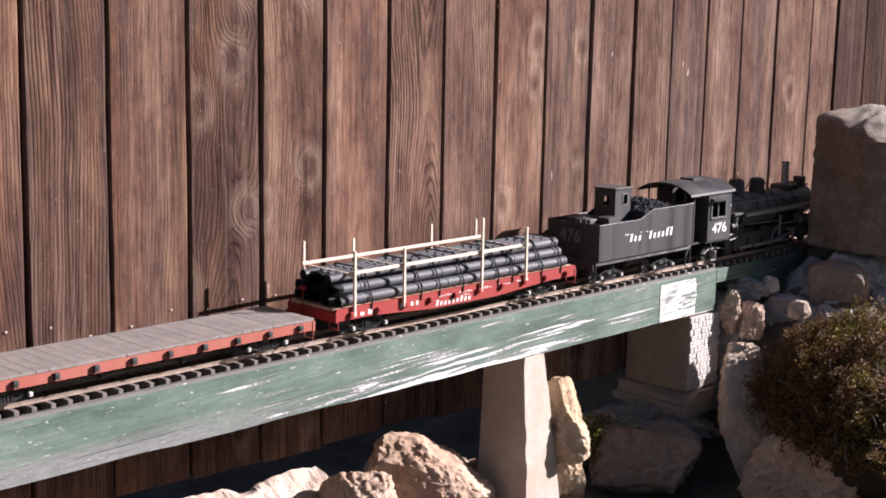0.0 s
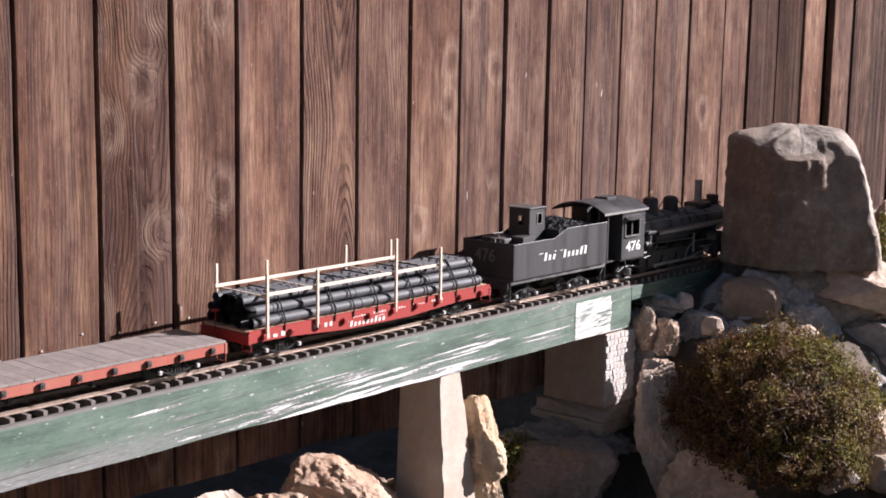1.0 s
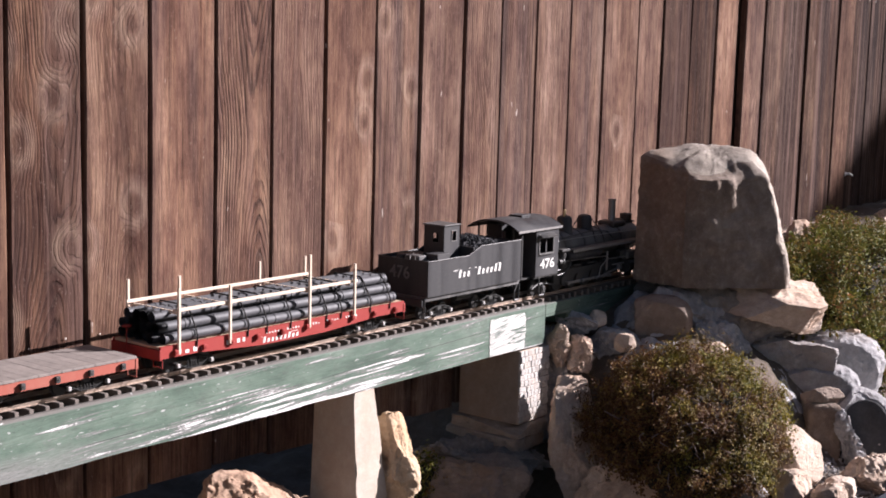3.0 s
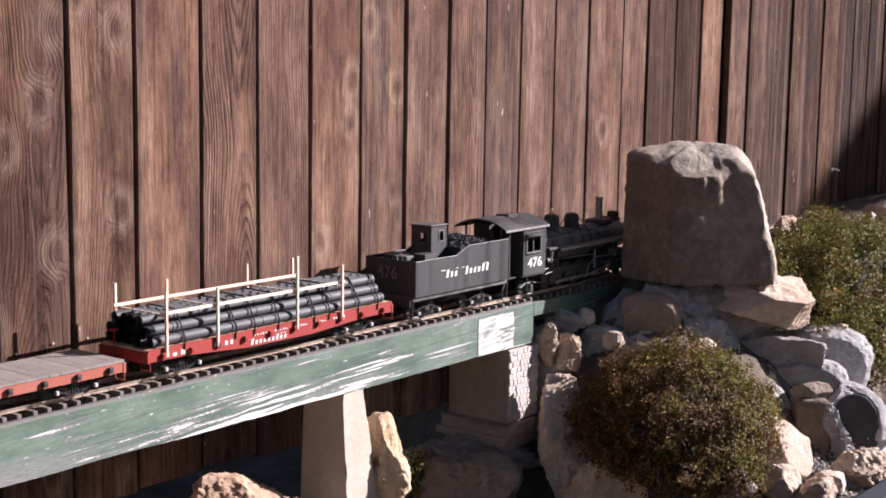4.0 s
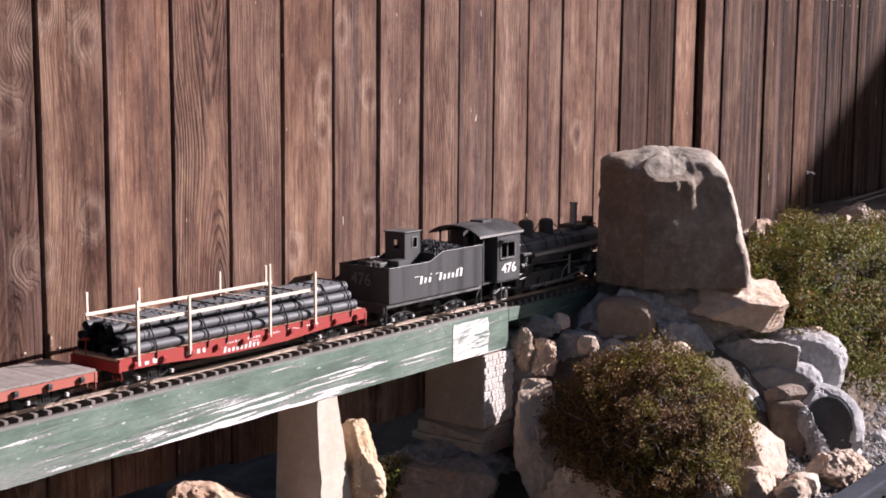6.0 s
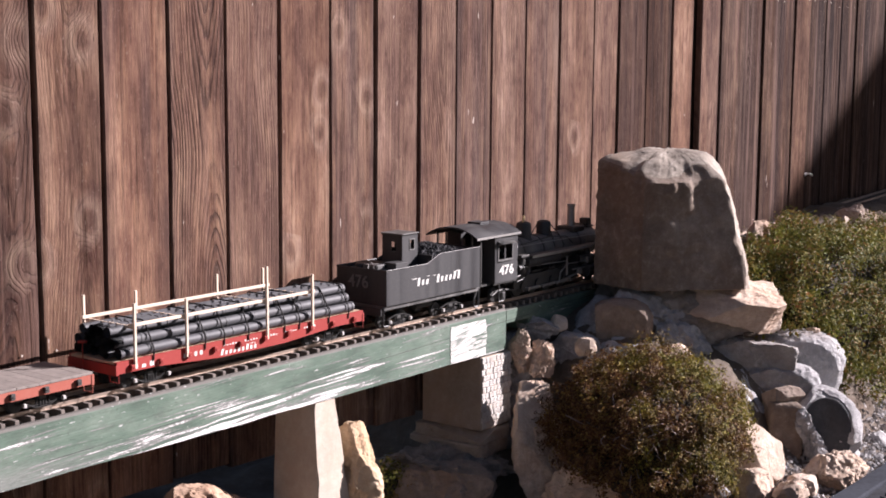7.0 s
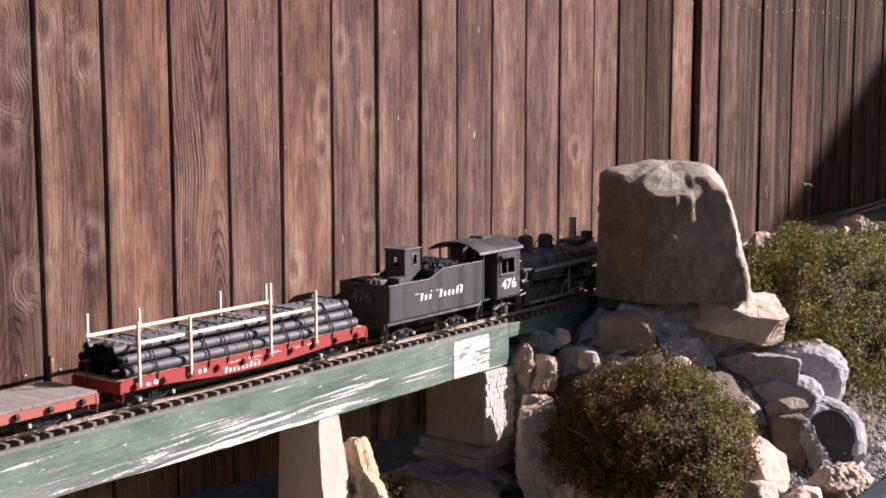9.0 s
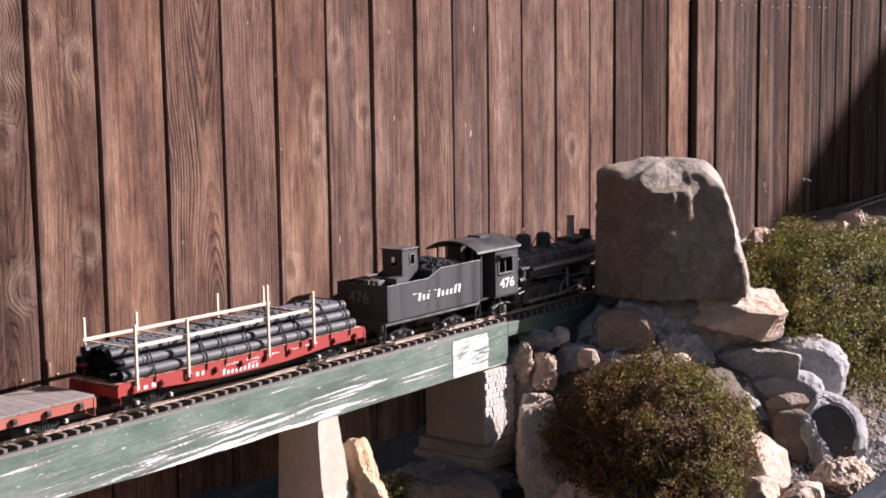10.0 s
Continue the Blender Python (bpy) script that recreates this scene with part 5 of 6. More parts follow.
def flat_car(label, xc, red, length=0.62, belly=0.0, deck=0.050, name="flat_car", board=PLANK, lettering=True, brake=True):
    t = thing(name, label, "rail car", m=stand(xc), group="freight cars of the train")
    h = length / 2
    zs = deck - 0.0045
    n = int(length / 0.0201)
    for i in range(n):
        p = new("plank", board)
        p.parent = t
        p.matrix_basis = pose(-h + (i + 0.5) * length / n, random.Random(i + int(xc * 90)).uniform(-0.0005, 0.0005), zs + random.Random(i).uniform(0, 0.0003))
    for s in (-1, 1):
        bm = B()
        up = 0.0046 if belly else -0.0003
        pts = [(-h, 0.016), (-h * 0.74, 0.016), (-h * 0.26, 0.016 + belly), (h * 0.26, 0.016 + belly), (h * 0.74, 0.016), (h, 0.016)]
        y0, y1 = (-0.0615, -0.0565) if s < 0 else (0.0565, 0.0615)
        rows = [[bm.verts.new(p) for p in ((x, y0, zs - d), (x, y1, zs - d), (x, y1, zs + up), (x, y0, zs + up))] for x, d in pts]
        for a, b in zip(rows, rows[1:]):
            for i in range(4):
                bm.faces.new((a[i], a[(i + 1) % 4], b[(i + 1) % 4], b[i]))
        bm.faces.new(rows[0])
        bm.faces.new(rows[-1][::-1])
        sill = part("side_sill", bm, red, t)
        for i in range(10):
            x = -h + 0.03 + i * (length - 0.06) / 9
            bm = box(B(), x - 0.0042, x + 0.0042, s * 0.0650 - 0.003, s * 0.0650 + 0.003, zs - 0.013, zs - 0.003, 0.0008)
            lathe(bm, (x, s * 0.068, zs - 0.008), (0, s, 0), [(0, 0.0014), (0.0012, 0.0012)], 6)
            part("stake_pocket", bm, M_IRON if belly == 0 else red, sill)
        if s < 0 and lettering:
            for a, b, k in ((-h * 0.86, -h * 0.62, 4), (-h * 0.46, -h * 0.26, 4)):
                part("lettering", bars(B(), a, b, zs - 0.0125, 0.008, -0.0618, k, 0.0, int(a * 999)), M_WHITE, sill, "worn white lettering")
    for s in (-1, 1):
        part("end_sill", box(B(), s * h - 0.003, s * h + 0.003, -0.0625, 0.0625, zs - 0.018, zs - 0.0004, 0.0008), red, t)
        for y in (-0.052, 0.052):
            bm = B()
            rod(bm, [(s * (h - 0.002), y - 0.011, zs - 0.017), (s * (h - 0.002), y - 0.011, zs - 0.030), (s * (h - 0.002), y + 0.011, zs - 0.030), (s * (h - 0.002), y + 0.011, zs - 0.017)], 0.0009, 6)
            part("step", bm, red, t)
        coupler(t, s * h, s)
    part("centre_sill", box(B(), -h + 0.01, h - 0.01, -0.012, 0.012, zs - 0.016, zs - 0.001), M_IRON, t)
    if belly == 0:
        for y in (-0.040, -0.018, 0.018, 0.040):
            part("truss_rod", rod(B(), [(-h + 0.01, y, zs - 0.010), (-h * 0.42, y, zs - 0.018), (-0.07, y, zs - 0.032), (0.07, y, zs - 0.032), (h * 0.42, y, zs - 0.018), (h - 0.01, y, zs - 0.010)], 0.0011, 6), M_IRON, t)
        for x in (-0.07, 0.07):
            part("queen_post", box(B(), x - 0.003, x + 0.003, -0.044, 0.044, zs - 0.031, zs - 0.016), M_IRON, t)
    if brake:
        bm = cyl(B(), (-h - 0.004, 0.020, zs - 0.012), (-h - 0.004, 0.020, zs + 0.030), 0.0010, seg=6)
        lathe(bm, (-h - 0.004, 0.020, zs + 0.029), (0, 0, 1), [(0, 0.008), (0.0015, 0.0085), (0.0025, 0.007)], 14)
        part("brake_wheel", bm, red, t)
    for s in (-1, 1):
        truck(t, s * (h - 0.085))
    return t


PLANK_TAN = mesh_of("plank", box(B(), -0.01022, 0.01022, -0.0562, 0.0562, 0, 0.0042, 0.0003), plain("tan_deck_planks", (0.42, 0.31, 0.21), 0.85, vary=0.25, scale=80))
flat_car("empty flat car with grey plank deck and faded orange-red sills", -1.2785, M_FADED, lettering=False)
flat_car("empty flat car with grey plank deck and dull maroon sills", -1.949, M_MAROON)
PIPE_X = -0.609
pipe_car = flat_car("oxide-red flat car with fish-belly sills carrying black pipes", PIPE_X, M_RED, belly=0.0095, deck=0.0555, name="pipe_flat_car", board=PLANK_TAN, lettering=False)


def pipe_car_lettering(t):
    sill = [c for c in t.children if c.name.startswith("side_sill")][0]
    def word(*a, **k):
        part("lettering", bars(B(), *a, **k), M_WHITE, sill, "white lettering on the red sill")
    word(-0.275, -0.205, 0.0385, 0.0085, -0.0618, 4, 0.0, 3)
    word(-0.165, -0.115, 0.0385, 0.0075, -0.0618, 4, 0.0, 4)
    word(-0.078, 0.015, 0.0290, 0.0105, -0.0618, 9, 0.25, 5, lead=0.004)
    for k in range(5):
        word(-0.07 + k * 0.052, -0.035 + k * 0.052, 0.0445, 0.0035, -0.0618, 5, 0.0, k)


pipe_car_lettering(pipe_car)


def stake_rack():
    """Pale wooden stakes and rails over the load; parts of the pipe car."""
    t = pipe_car
    for s in (-1, 1):
        tops = {-0.274: 0.150, -0.160: 0.143, 0.036: 0.176, 0.158: 0.147}
        for x, top in tops.items():
            top = top if s < 0 or top < 0.17 else 0.149
            part("stake", box(B(), x - 0.0024, x + 0.0024, s * 0.0655 - 0.0022, s * 0.0655 + 0.0022, 0.041, top, 0.0005), M_PALEWOOD, t, "pale wooden stake")
        part("rack_rail", box(B(), -0.282, 0.170, s * 0.0605 - 0.002, s * 0.0605 + 0.002, 0.110, 0.1155, 0.0005), M_PALEWOOD, t, "pale wooden rail")
    for x in (-0.268, -0.154, 0.042, 0.152):
        part("rack_crossbar", box(B(), x - 0.002, x + 0.002, -0.058, 0.058, 0.1045, 0.1095, 0.0005), M_PALEWOOD, t, "wooden cross bar")


stake_rack()


def straps():
    """Black cords drawn over the load from sill to sill; parts of the pipe car."""
    over = [(0.0625, 0.046), (0.0632, 0.066), (0.0535, 0.0845), (0.0425, 0.1022), (0.0335, 0.1122)]
    run = [(-y, z) for y, z in over] + over[::-1]
    for x in (-0.235, -0.118, -0.072, -0.012, 0.082, 0.122, 0.205, 0.262):
        part("strap", rod(B(), [(x + 0.006 * math.sin(9 * z), y, z) for y, z in run], 0.0014, 6), M_TRUCK, pipe_car, "black tie-down cord")


straps()


def pipes():
    prof = []
    L, seg, r = 0.585, 9, 0.0090
    step_ = L / seg
    for i in range(seg):
        a = i * step_
        prof += [(a, r), (a + step_ - 0.0075, r), (a + step_ - 0.007, r * 1.10), (a + step_ - 0.0012, r * 1.10), (a + step_ - 0.0008, r * 0.93), (a + step_ - 0.0001, r * 0.93)]
    bm = B()
    lathe(bm, (0, 0, 0), (1, 0, 0), prof, 16)
    for f in [f for f in bm.faces if len(f.verts) > 4]:
        ins = bmesh.ops.inset_region(bm, faces=[f], thickness=0.0016)
        bmesh.ops.translate(bm, verts=f.verts, vec=(0.02 if f.calc_center_median().x < 0.1 else -0.02, 0, 0))
    me = mesh_of("pipe", bm, M_PIPE, True)
    rnd = random.Random(2)
    d, lift, base = 0.0199, 0.0174, 0.0560
    for row, n in enumerate((6, 5, 4)):
        for k in range(n):
            ob = new("pipe", me)
            y = (k - (n - 1) / 2) * d
            ob.matrix_basis = stand(PIPE_X) @ pose(-0.302 + rnd.uniform(-0.006, 0.006), y, base + 0.0099 + row * lift, rnd.uniform(0, 360))
            tagged(ob, "black jointed pipe stacked on the red flat car", "pipe", "pipes on the flat car")


pipes()


# ---- tender ----
def tender():
    t = thing("tender", "black dusty coal tender with white lettering and a doghouse", "tender", m=stand(-0.070))
    h, w = 0.162, 0.067
    outline = [(-h, 0.054), (h, 0.054), (h, 0.144), (0.016, 0.144), (-0.028, 0.127), (-h, 0.127)]
    for s in (-1, 1):
        bm = B()
        a = [bm.verts.new((x, s * w, z)) for x, z in outline]
        b = [bm.verts.new((x, s * (w - 0.0022), z)) for x, z in outline]
        for i in range(6):
            j = (i + 1) % 6
            bm.faces.new((a[i], a[j], b[j], b[i]))
        bm.faces.new(a)
        bm.faces.new(b[::-1])
        part("tank_side", bm, M_BLACK, t)
    part("tank_back", box(B(), -h + 0.0001, -h + 0.0022, -w + 0.0023, w - 0.0023, 0.054, 0.127), M_BLACK, t)
    part("tank_front", box(B(), h - 0.0022, h - 0.0001, -w + 0.0023, w - 0.0023, 0.054, 0.143), M_BLACK, t)
    part("tank_floor", box(B(), -h + 0.0025, h - 0.0025, -w + 0.0025, w - 0.0025, 0.0541, 0.058), M_BLACK, t)
    part("tank_deck", box(B(), -h + 0.002, -0.006, -w + 0.002, w - 0.002, 0.117, 0.1205), M_BOILER, t, "dusty grey deck")
    bm = B()
    for s in (-1, 1):
        rod(bm, [(-h, s * w, 0.127), (-0.028, s * w, 0.127), (0.016, s * w, 0.144), (h, s * w, 0.144)], 0.0011, 6)
    rod(bm, [(-h, -w, 0.127), (-h, w, 0.127)], 0.0011, 6)
    part("edge_beading", bm, M_IRON, t)
    part("bunker_slope", box(B(), -0.008, -0.003, -w + 0.003, w - 0.003, 0.1, 0.142), M_BLACK, t)
    # coal
    rnd = random.Random(7)
    bm = B()
    for _ in range(900):
        x, y = rnd.uniform(-0.001, h - 0.004), rnd.uniform(-w + 0.006, w - 0.006)
        z = 0.131 + 0.026 * max(0, 1 - abs(x - 0.055) / 0.12) * (1 - (y / w) ** 2 * 0.7) + rnd.uniform(-0.003, 0.003)
        r = rnd.uniform(0.0022, 0.0050)
        m = Matrix.LocRotScale((x, y, z), Euler((rnd.uniform(0, 6), rnd.uniform(0, 6), rnd.uniform(0, 6))), (r, r * rnd.uniform(0.6, 1.1), r * rnd.uniform(0.6, 1)))
        vs = [bm.verts.new(m @ Vector(p)) for p in ((1, 0, 0), (-1, 0, 0), (0, 1, 0), (0, -1, 0), (0, 0, 1), (0, 0, -1))]
        for q in ((0, 2, 4), (2, 1, 4), (1, 3, 4), (3, 0, 4), (2, 0, 5), (1, 2, 5), (3, 1, 5), (0, 3, 5)):
            bm.faces.new([vs[i] for i in q])
    ob = part("coal_heap", bm, M_COAL, t, "heap of black coal")
    ob["kind"] = "stuff"
    part("coal_bed", box(B(), -0.002, h - 0.002, -w + 0.002, w - 0.002, 0.118, 0.130), M_COAL, t)
    # doghouse
    x0, x1, y0, y1, z0, z1 = -0.062, -0.010, -0.027, 0.027, 0.1205, 0.187
    dh = part("doghouse", box(B(), x0 + 0.002, x1 - 0.002, y0 + 0.002, y1 - 0.002, z0, z0 + 0.002), M_BLACK, t, "small black brakeman's shelter")
    for xa in (x0, x1 - 0.002):
        part("end_wall", plate(B(), (y0, y0 + 0.016, y1 - 0.024, y1), (z0, 0.152, 0.172, z1), lambda u, v, w: (xa + w, u, v), 0.002), M_BLACK, dh)
    for ya in (y0, y1 - 0.002):
        part("side_wall", plate(B(), (x0 + 0.0021, x0 + 0.026, x1 - 0.011, x1 - 0.0021), (z0, 0.155, 0.176, z1), lambda u, v, w: (u, ya + w, v), 0.002), M_BLACK, dh)
    part("roof", box(B(), x0 - 0.003, x1 + 0.003, y0 - 0.003, y1 + 0.003, z1, z1 + 0.0028, 0.001), M_BOILER, dh)
    part("window_frame", plate(B(), (x1 - 0.028, x1 - 0.026, x1 - 0.012, x1 - 0.010), (0.1535, 0.1555, 0.1755, 0.1775), lambda u, v, w: (u, y0 - 0.0012 + w, v), 0.001), M_BOILER, dh)
    # fittings on the deck
    part("tool_box", box(B(), -0.105, -0.064, -0.045, -0.012, 0.1205, 0.134, 0.001), M_BLACK, t)
    part("water_hatch", box(B(), -0.135, -0.108, -0.02, 0.02, 0.1205, 0.131, 0.002), M_BOILER, t)
    part("hatch_lid", lathe(B(), (-0.122, 0.035, 0.1205), (0, 0, 1), [(0, 0.013), (0.008, 0.013), (0.010, 0.011)], 16), M_BLACK, t)
    part("deck_box", box(B(), -0.10, -0.066, 0.01, 0.05, 0.1205, 0.129, 0.001), M_BLACK, t)
    part("grab_iron", rod(B(), [(-h + 0.004, -0.030, 0.118), (-h + 0.002, -0.030, 0.136), (-h + 0.006, -0.022, 0.141), (-h + 0.010, -0.010, 0.136), (-h + 0.010, -0.010, 0.118)], 0.0012, 6), M_STEEL, t, "bright bent wire grab iron")
    # frame
    part("frame", box(B(), -h - 0.004, h + 0.006, -0.062, 0.062, 0.044, 0.0535, 0.001), M_BOILER, t)
    for s in (-1, 1):
        part("end_step", rod(B(), [(-h - 0.002, s * 0.061, 0.05), (-h - 0.003, s * 0.061, 0.012), (-h + 0.014, s * 0.061, 0.012), (-h + 0.014, s * 0.061, 0.028)], 0.0020, 6), M_IRON, t)
        part("front_step", rod(B(), [(h + 0.004, s * 0.061, 0.05), (h + 0.003, s * 0.061, 0.010), (h - 0.014, s * 0.061, 0.010), (h - 0.013, s * 0.061, 0.03), (h - 0.004, s * 0.061, 0.044)], 0.0022, 6), M_IRON, t)
    part("rear_beam", box(B(), -h - 0.010, -h - 0.0045, -0.06, 0.06, 0.034, 0.050, 0.001), M_BLACK, t)
    coupler(t, -h - 0.010, -1)
    # sloping bar lettering on the side; the road number on the back
    bm = B()
    bars(bm, -0.062, -0.018, 0.084, 0.0165, -w - 0.0006, 3, 0.22, 11, lead=0.018)
    bars(bm, 0.004, 0.092, 0.084, 0.0165, -w - 0.0006, 6, 0.22, 13, lead=0.012)
    part("lettering", bm, M_WHITE, t, "white slanted lettering on the tank side")
    glyphs("476", 0.036, plain("grey_number", (0.13, 0.125, 0.12), 0.8), t, Matrix.Translation((-h - 0.0022, 0.006, 0.088)) @ Euler((radians(90), 0, radians(-90))).to_matrix().to_4x4(), bold=0.0006)
    truck(t, -0.095, 0.066)
    truck(t, 0.085, 0.066)
    part("under_tank", cyl(B(), (-0.03, -0.03, 0.036), (0.025, -0.03, 0.036), 0.010), M_IRON, t)
    return t


tender()


# ---- locomotive ----
def locomotive():
    X0 = 0.40
    t = thing("locomotive", "black dusty narrow-gauge steam locomotive with white cab number", "locomotive", m=stand(X0))
    X = lambda x: x - X0
    zc, r = 0.100, 0.035
    # boiler and smokebox
    part("boiler", lathe(B(), (X(0.235), 0, zc), (1, 0, 0), [(0, 0.039), (0.06, 0.039), (0.10, r), (0.335, r)], 36), M_BOILER, t, "grey dusty boiler", True)
    part("smokebox", lathe(B(), (X(0.570), 0, zc), (1, 0, 0), [(0, 0.0362), (0.082, 0.0362), (0.086, 0.034), (0.0865, 0.026), (0.092, 0.022), (0.095, 0.008), (0.0955, 0.002)], 36), M_BOILER, t, "silvery smokebox", True)
    for x in (0.262, 0.315, 0.40, 0.485, 0.566):
        rr = 0.0395 if x < 0.3 else (0.0375 if x < 0.33 else 0.0357)
        part("boiler_band", lathe(B(), (X(x), 0, zc), (1, 0, 0), [(0, rr), (0.0004, rr + 0.0005), (0.0035, rr + 0.0005), (0.004, rr)], 36), M_IRON, t, "", True)
    part("firebox", box(B(), X(0.235), X(0.335), -0.036, 0.036, 0.035, 0.10, 0.004), M_BLACK, t)
    # domes and stack
    def dome(name, x, rr, top, mat, lab):
        z = zc + r - 0.008
        part(name, lathe(B(), (X(x), 0, z), (0, 0, 1), [(0, rr * 1.25), (0.006, rr * 1.02), (0.009, rr), (top - z - 0.010, rr), (top - z - 0.004, rr * 0.86), (top - z - 0.001, rr * 0.5), (top - z, 0.001)], 28), mat, t, lab, True)
    dome("steam_dome", 0.363, 0.0185, 0.172, M_BLACK, "black steam dome")
    dome("sand_dome", 0.451, 0.0180, 0.168, M_BLACK, "black sand dome")
    part("stack", lathe(B(), (X(0.576), 0, zc + r - 0.004), (0, 0, 1), [(0, 0.018), (0.006, 0.011), (0.012, 0.0095), (0.060, 0.0088), (0.0605, 0.0105), (0.065, 0.0105), (0.0652, 0.0075), (0.055, 0.0072)], 24), M_STEEL, t, "grey metal smoke stack", True)
    part("stack_saddle", box(B(), X(0.548), X(0.604), -0.024, 0.024, zc + r - 0.006, zc + r + 0.008, 0.003), M_IRON, t)
    for dx, hgt in ((-0.008, 0.022), (0.0, 0.026), (0.007, 0.020)):
        part("safety_valve", lathe(B(), (X(0.363 + dx), dx * 0.5, 0.166), (0, 0, 1), [(0, 0.0026), (hgt * 0.5, 0.0022), (hgt * 0.55, 0.0032), (hgt * 0.7, 0.0030), (hgt * 0.75, 0.0012)], 10), M_BRASS, t)
    bm = lathe(B(), (X(0.305), 0.0, 0.139), (0, 0, 1), [(0, 0.0065), (0.004, 0.008), (0.010, 0.0085), (0.016, 0.006), (0.020, 0.003), (0.027, 0.0025)], 16)
    rod(bm, [(X(0.305), -0.011, 0.136), (X(0.305), -0.011, 0.157), (X(0.305), 0.011, 0.157), (X(0.305), 0.011, 0.136)], 0.0013, 6)
    part("bell", bm, M_BRASS, t, "dull brass bell in its yoke", True)
    # headlight on its bracket, number boards
    hb = part("headlight", box(B(), X(0.634), X(0.656), -0.012, 0.012, 0.138, 0.156, 0.002), M_IRON, t)
    part("lens", lathe(B(), (X(0.656), 0, 0.147), (1, 0, 0), [(0, 0.0085), (0.003, 0.0085), (0.004, 0.007)], 18), M_STEEL, hb)
    part("headlight_bracket", box(B(), X(0.628), X(0.662), -0.016, 0.016, 0.134, 0.138, 0.001), M_IRON, t)
    part("generator", cyl(B(), (X(0.612), -0.012, 0.139), (X(0.612), 0.014, 0.139), 0.007, seg=14), M_IRON, t)
    # running boards and tanks on both sides
    for s in (-1, 1):
        part("running_board", box(B(), X(0.302), X(0.640), s * 0.055 - 0.012, s * 0.055 + 0.012, 0.0985, 0.1010, 0.0006), M_BOILER, t)
        part("board_edge", box(B(), X(0.302), X(0.640), s * 0.0678 - 0.0006, s * 0.0678 + 0.0006, 0.0945, 0.1015), M_STEEL, t)
        part("air_tank", lathe(B(), (X(0.292), s * 0.053, 0.0845), (1, 0, 0), [(0, 0.004), (0.002, 0.0100), (0.006, 0.0118), (0.142, 0.0118), (0.146, 0.0100), (0.148, 0.004)], 20), M_BLACK, t, "long black air reservoir", True)
        for x in (0.32, 0.36, 0.41):
            part("tank_strap", lathe(B(), (X(x), s * 0.053, 0.0845), (1, 0, 0), [(0, 0.0122), (0.003, 0.0122)], 18), M_IRON, t)
        part("handrail", rod(B(), [(X(0.25), s * 0.039, 0.121), (X(0.44), s * 0.0375, 0.121), (X(0.60), s * 0.0375, 0.119), (X(0.648), s * 0.034, 0.117)], 0.0010, 6), M_STEEL, t)
        part("sand_pipe", rod(B(), [(X(0.447), s * 0.015, 0.158), (X(0.443), s * 0.030, 0.132), (X(0.440), s * 0.041, 0.105)], 0.0013, 6), M_IRON, t)
        part("injector_pipe", rod(B(), [(X(0.30), s * 0.036, 0.125), (X(0.43), s * 0.030, 0.131), (X(0.50), s * 0.034, 0.126), (X(0.52), s * 0.041, 0.108)], 0.0016, 6), M_IRON, t)
        part("sand_pipe", rod(B(), [(X(0.456), s * 0.015, 0.158), (X(0.474), s * 0.029, 0.134), (X(0.482), s * 0.041, 0.106)], 0.0013, 6), M_IRON, t)
    # outside frame, drivers, cranks, rods
    for s in (-1, 1):
        part("frame_plate", box(B(), X(0.262), X(0.545), s * 0.040 - 0.002, s * 0.040 + 0.002, 0.020, 0.052, 0.001), M_IRON, t)
        xs = (0.300, 0.362, 0.424, 0.486)
        for x in xs:
            d = part("driving_wheel", lathe(B(), (X(x), s * 0.024 - 0.004, 0.0265), (0, 1, 0), [(0, 0.006), (0, 0.022), (0.001, 0.0255), (0.006, 0.0262), (0.0065, 0.0285), (0.008, 0.0285), (0.008, 0.006)], 26), M_IRON, t, "", True)
            cw = lathe(B(), (X(x), s * 0.0430, 0.0265), (0, s, 0), [(0, 0.0125), (0.004, 0.0125), (0.0042, 0.010)], 16)
            part("counterweight", cw, M_IRON, t, "", True)
            part("crank_pin", lathe(B(), (X(x) + 0.006, s * 0.047, 0.0205), (0, s, 0), [(0, 0.004), (0.009, 0.004), (0.0095, 0.003)], 10), M_STEEL, t)
            part("spring", box(B(), X(x) - 0.018, X(x) + 0.018, s * 0.041 - 0.003, s * 0.041 + 0.003, 0.054, 0.060, 0.002), M_IRON, t)
        part("side_rod", box(B(), X(0.302), X(0.497), s * 0.0500 - 0.0012, s * 0.0500 + 0.0012, 0.0175, 0.0235, 0.0006), M_STEEL, t, "bright steel coupling rod")
        bm = B()
        rod(bm, [(X(0.430), s * 0.0550, 0.0205), (X(0.532), s * 0.0550, 0.0355)], 0.0024, 6)
        part("main_rod", bm, M_STEEL, t, "bright steel main rod")
        part("valve_rod", rod(B(), [(X(0.430), s * 0.0585, 0.021), (X(0.440), s * 0.0585, 0.046), (X(0.470), s * 0.057, 0.062), (X(0.552), s * 0.057, 0.060)], 0.0014, 6), M_STEEL, t)
        part("reach_rod", rod(B(), [(X(0.262), s * 0.058, 0.076), (X(0.47), s * 0.058, 0.070)], 0.0013, 6), M_STEEL, t)
        part("link_hanger", box(B(), X(0.468), X(0.474), s * 0.056 - 0.002, s * 0.056 + 0.002, 0.034, 0.082, 0.001), M_STEEL, t)
        part("crosshead_guide", box(B(), X(0.500), X(0.552), s * 0.055 - 0.002, s * 0.055 + 0.002, 0.043, 0.0465, 0.0006), M_STEEL, t)
        part("crosshead", box(B(), X(0.524), X(0.540), s * 0.055 - 0.004, s * 0.055 + 0.004, 0.030, 0.0425, 0.001), M_STEEL, t)
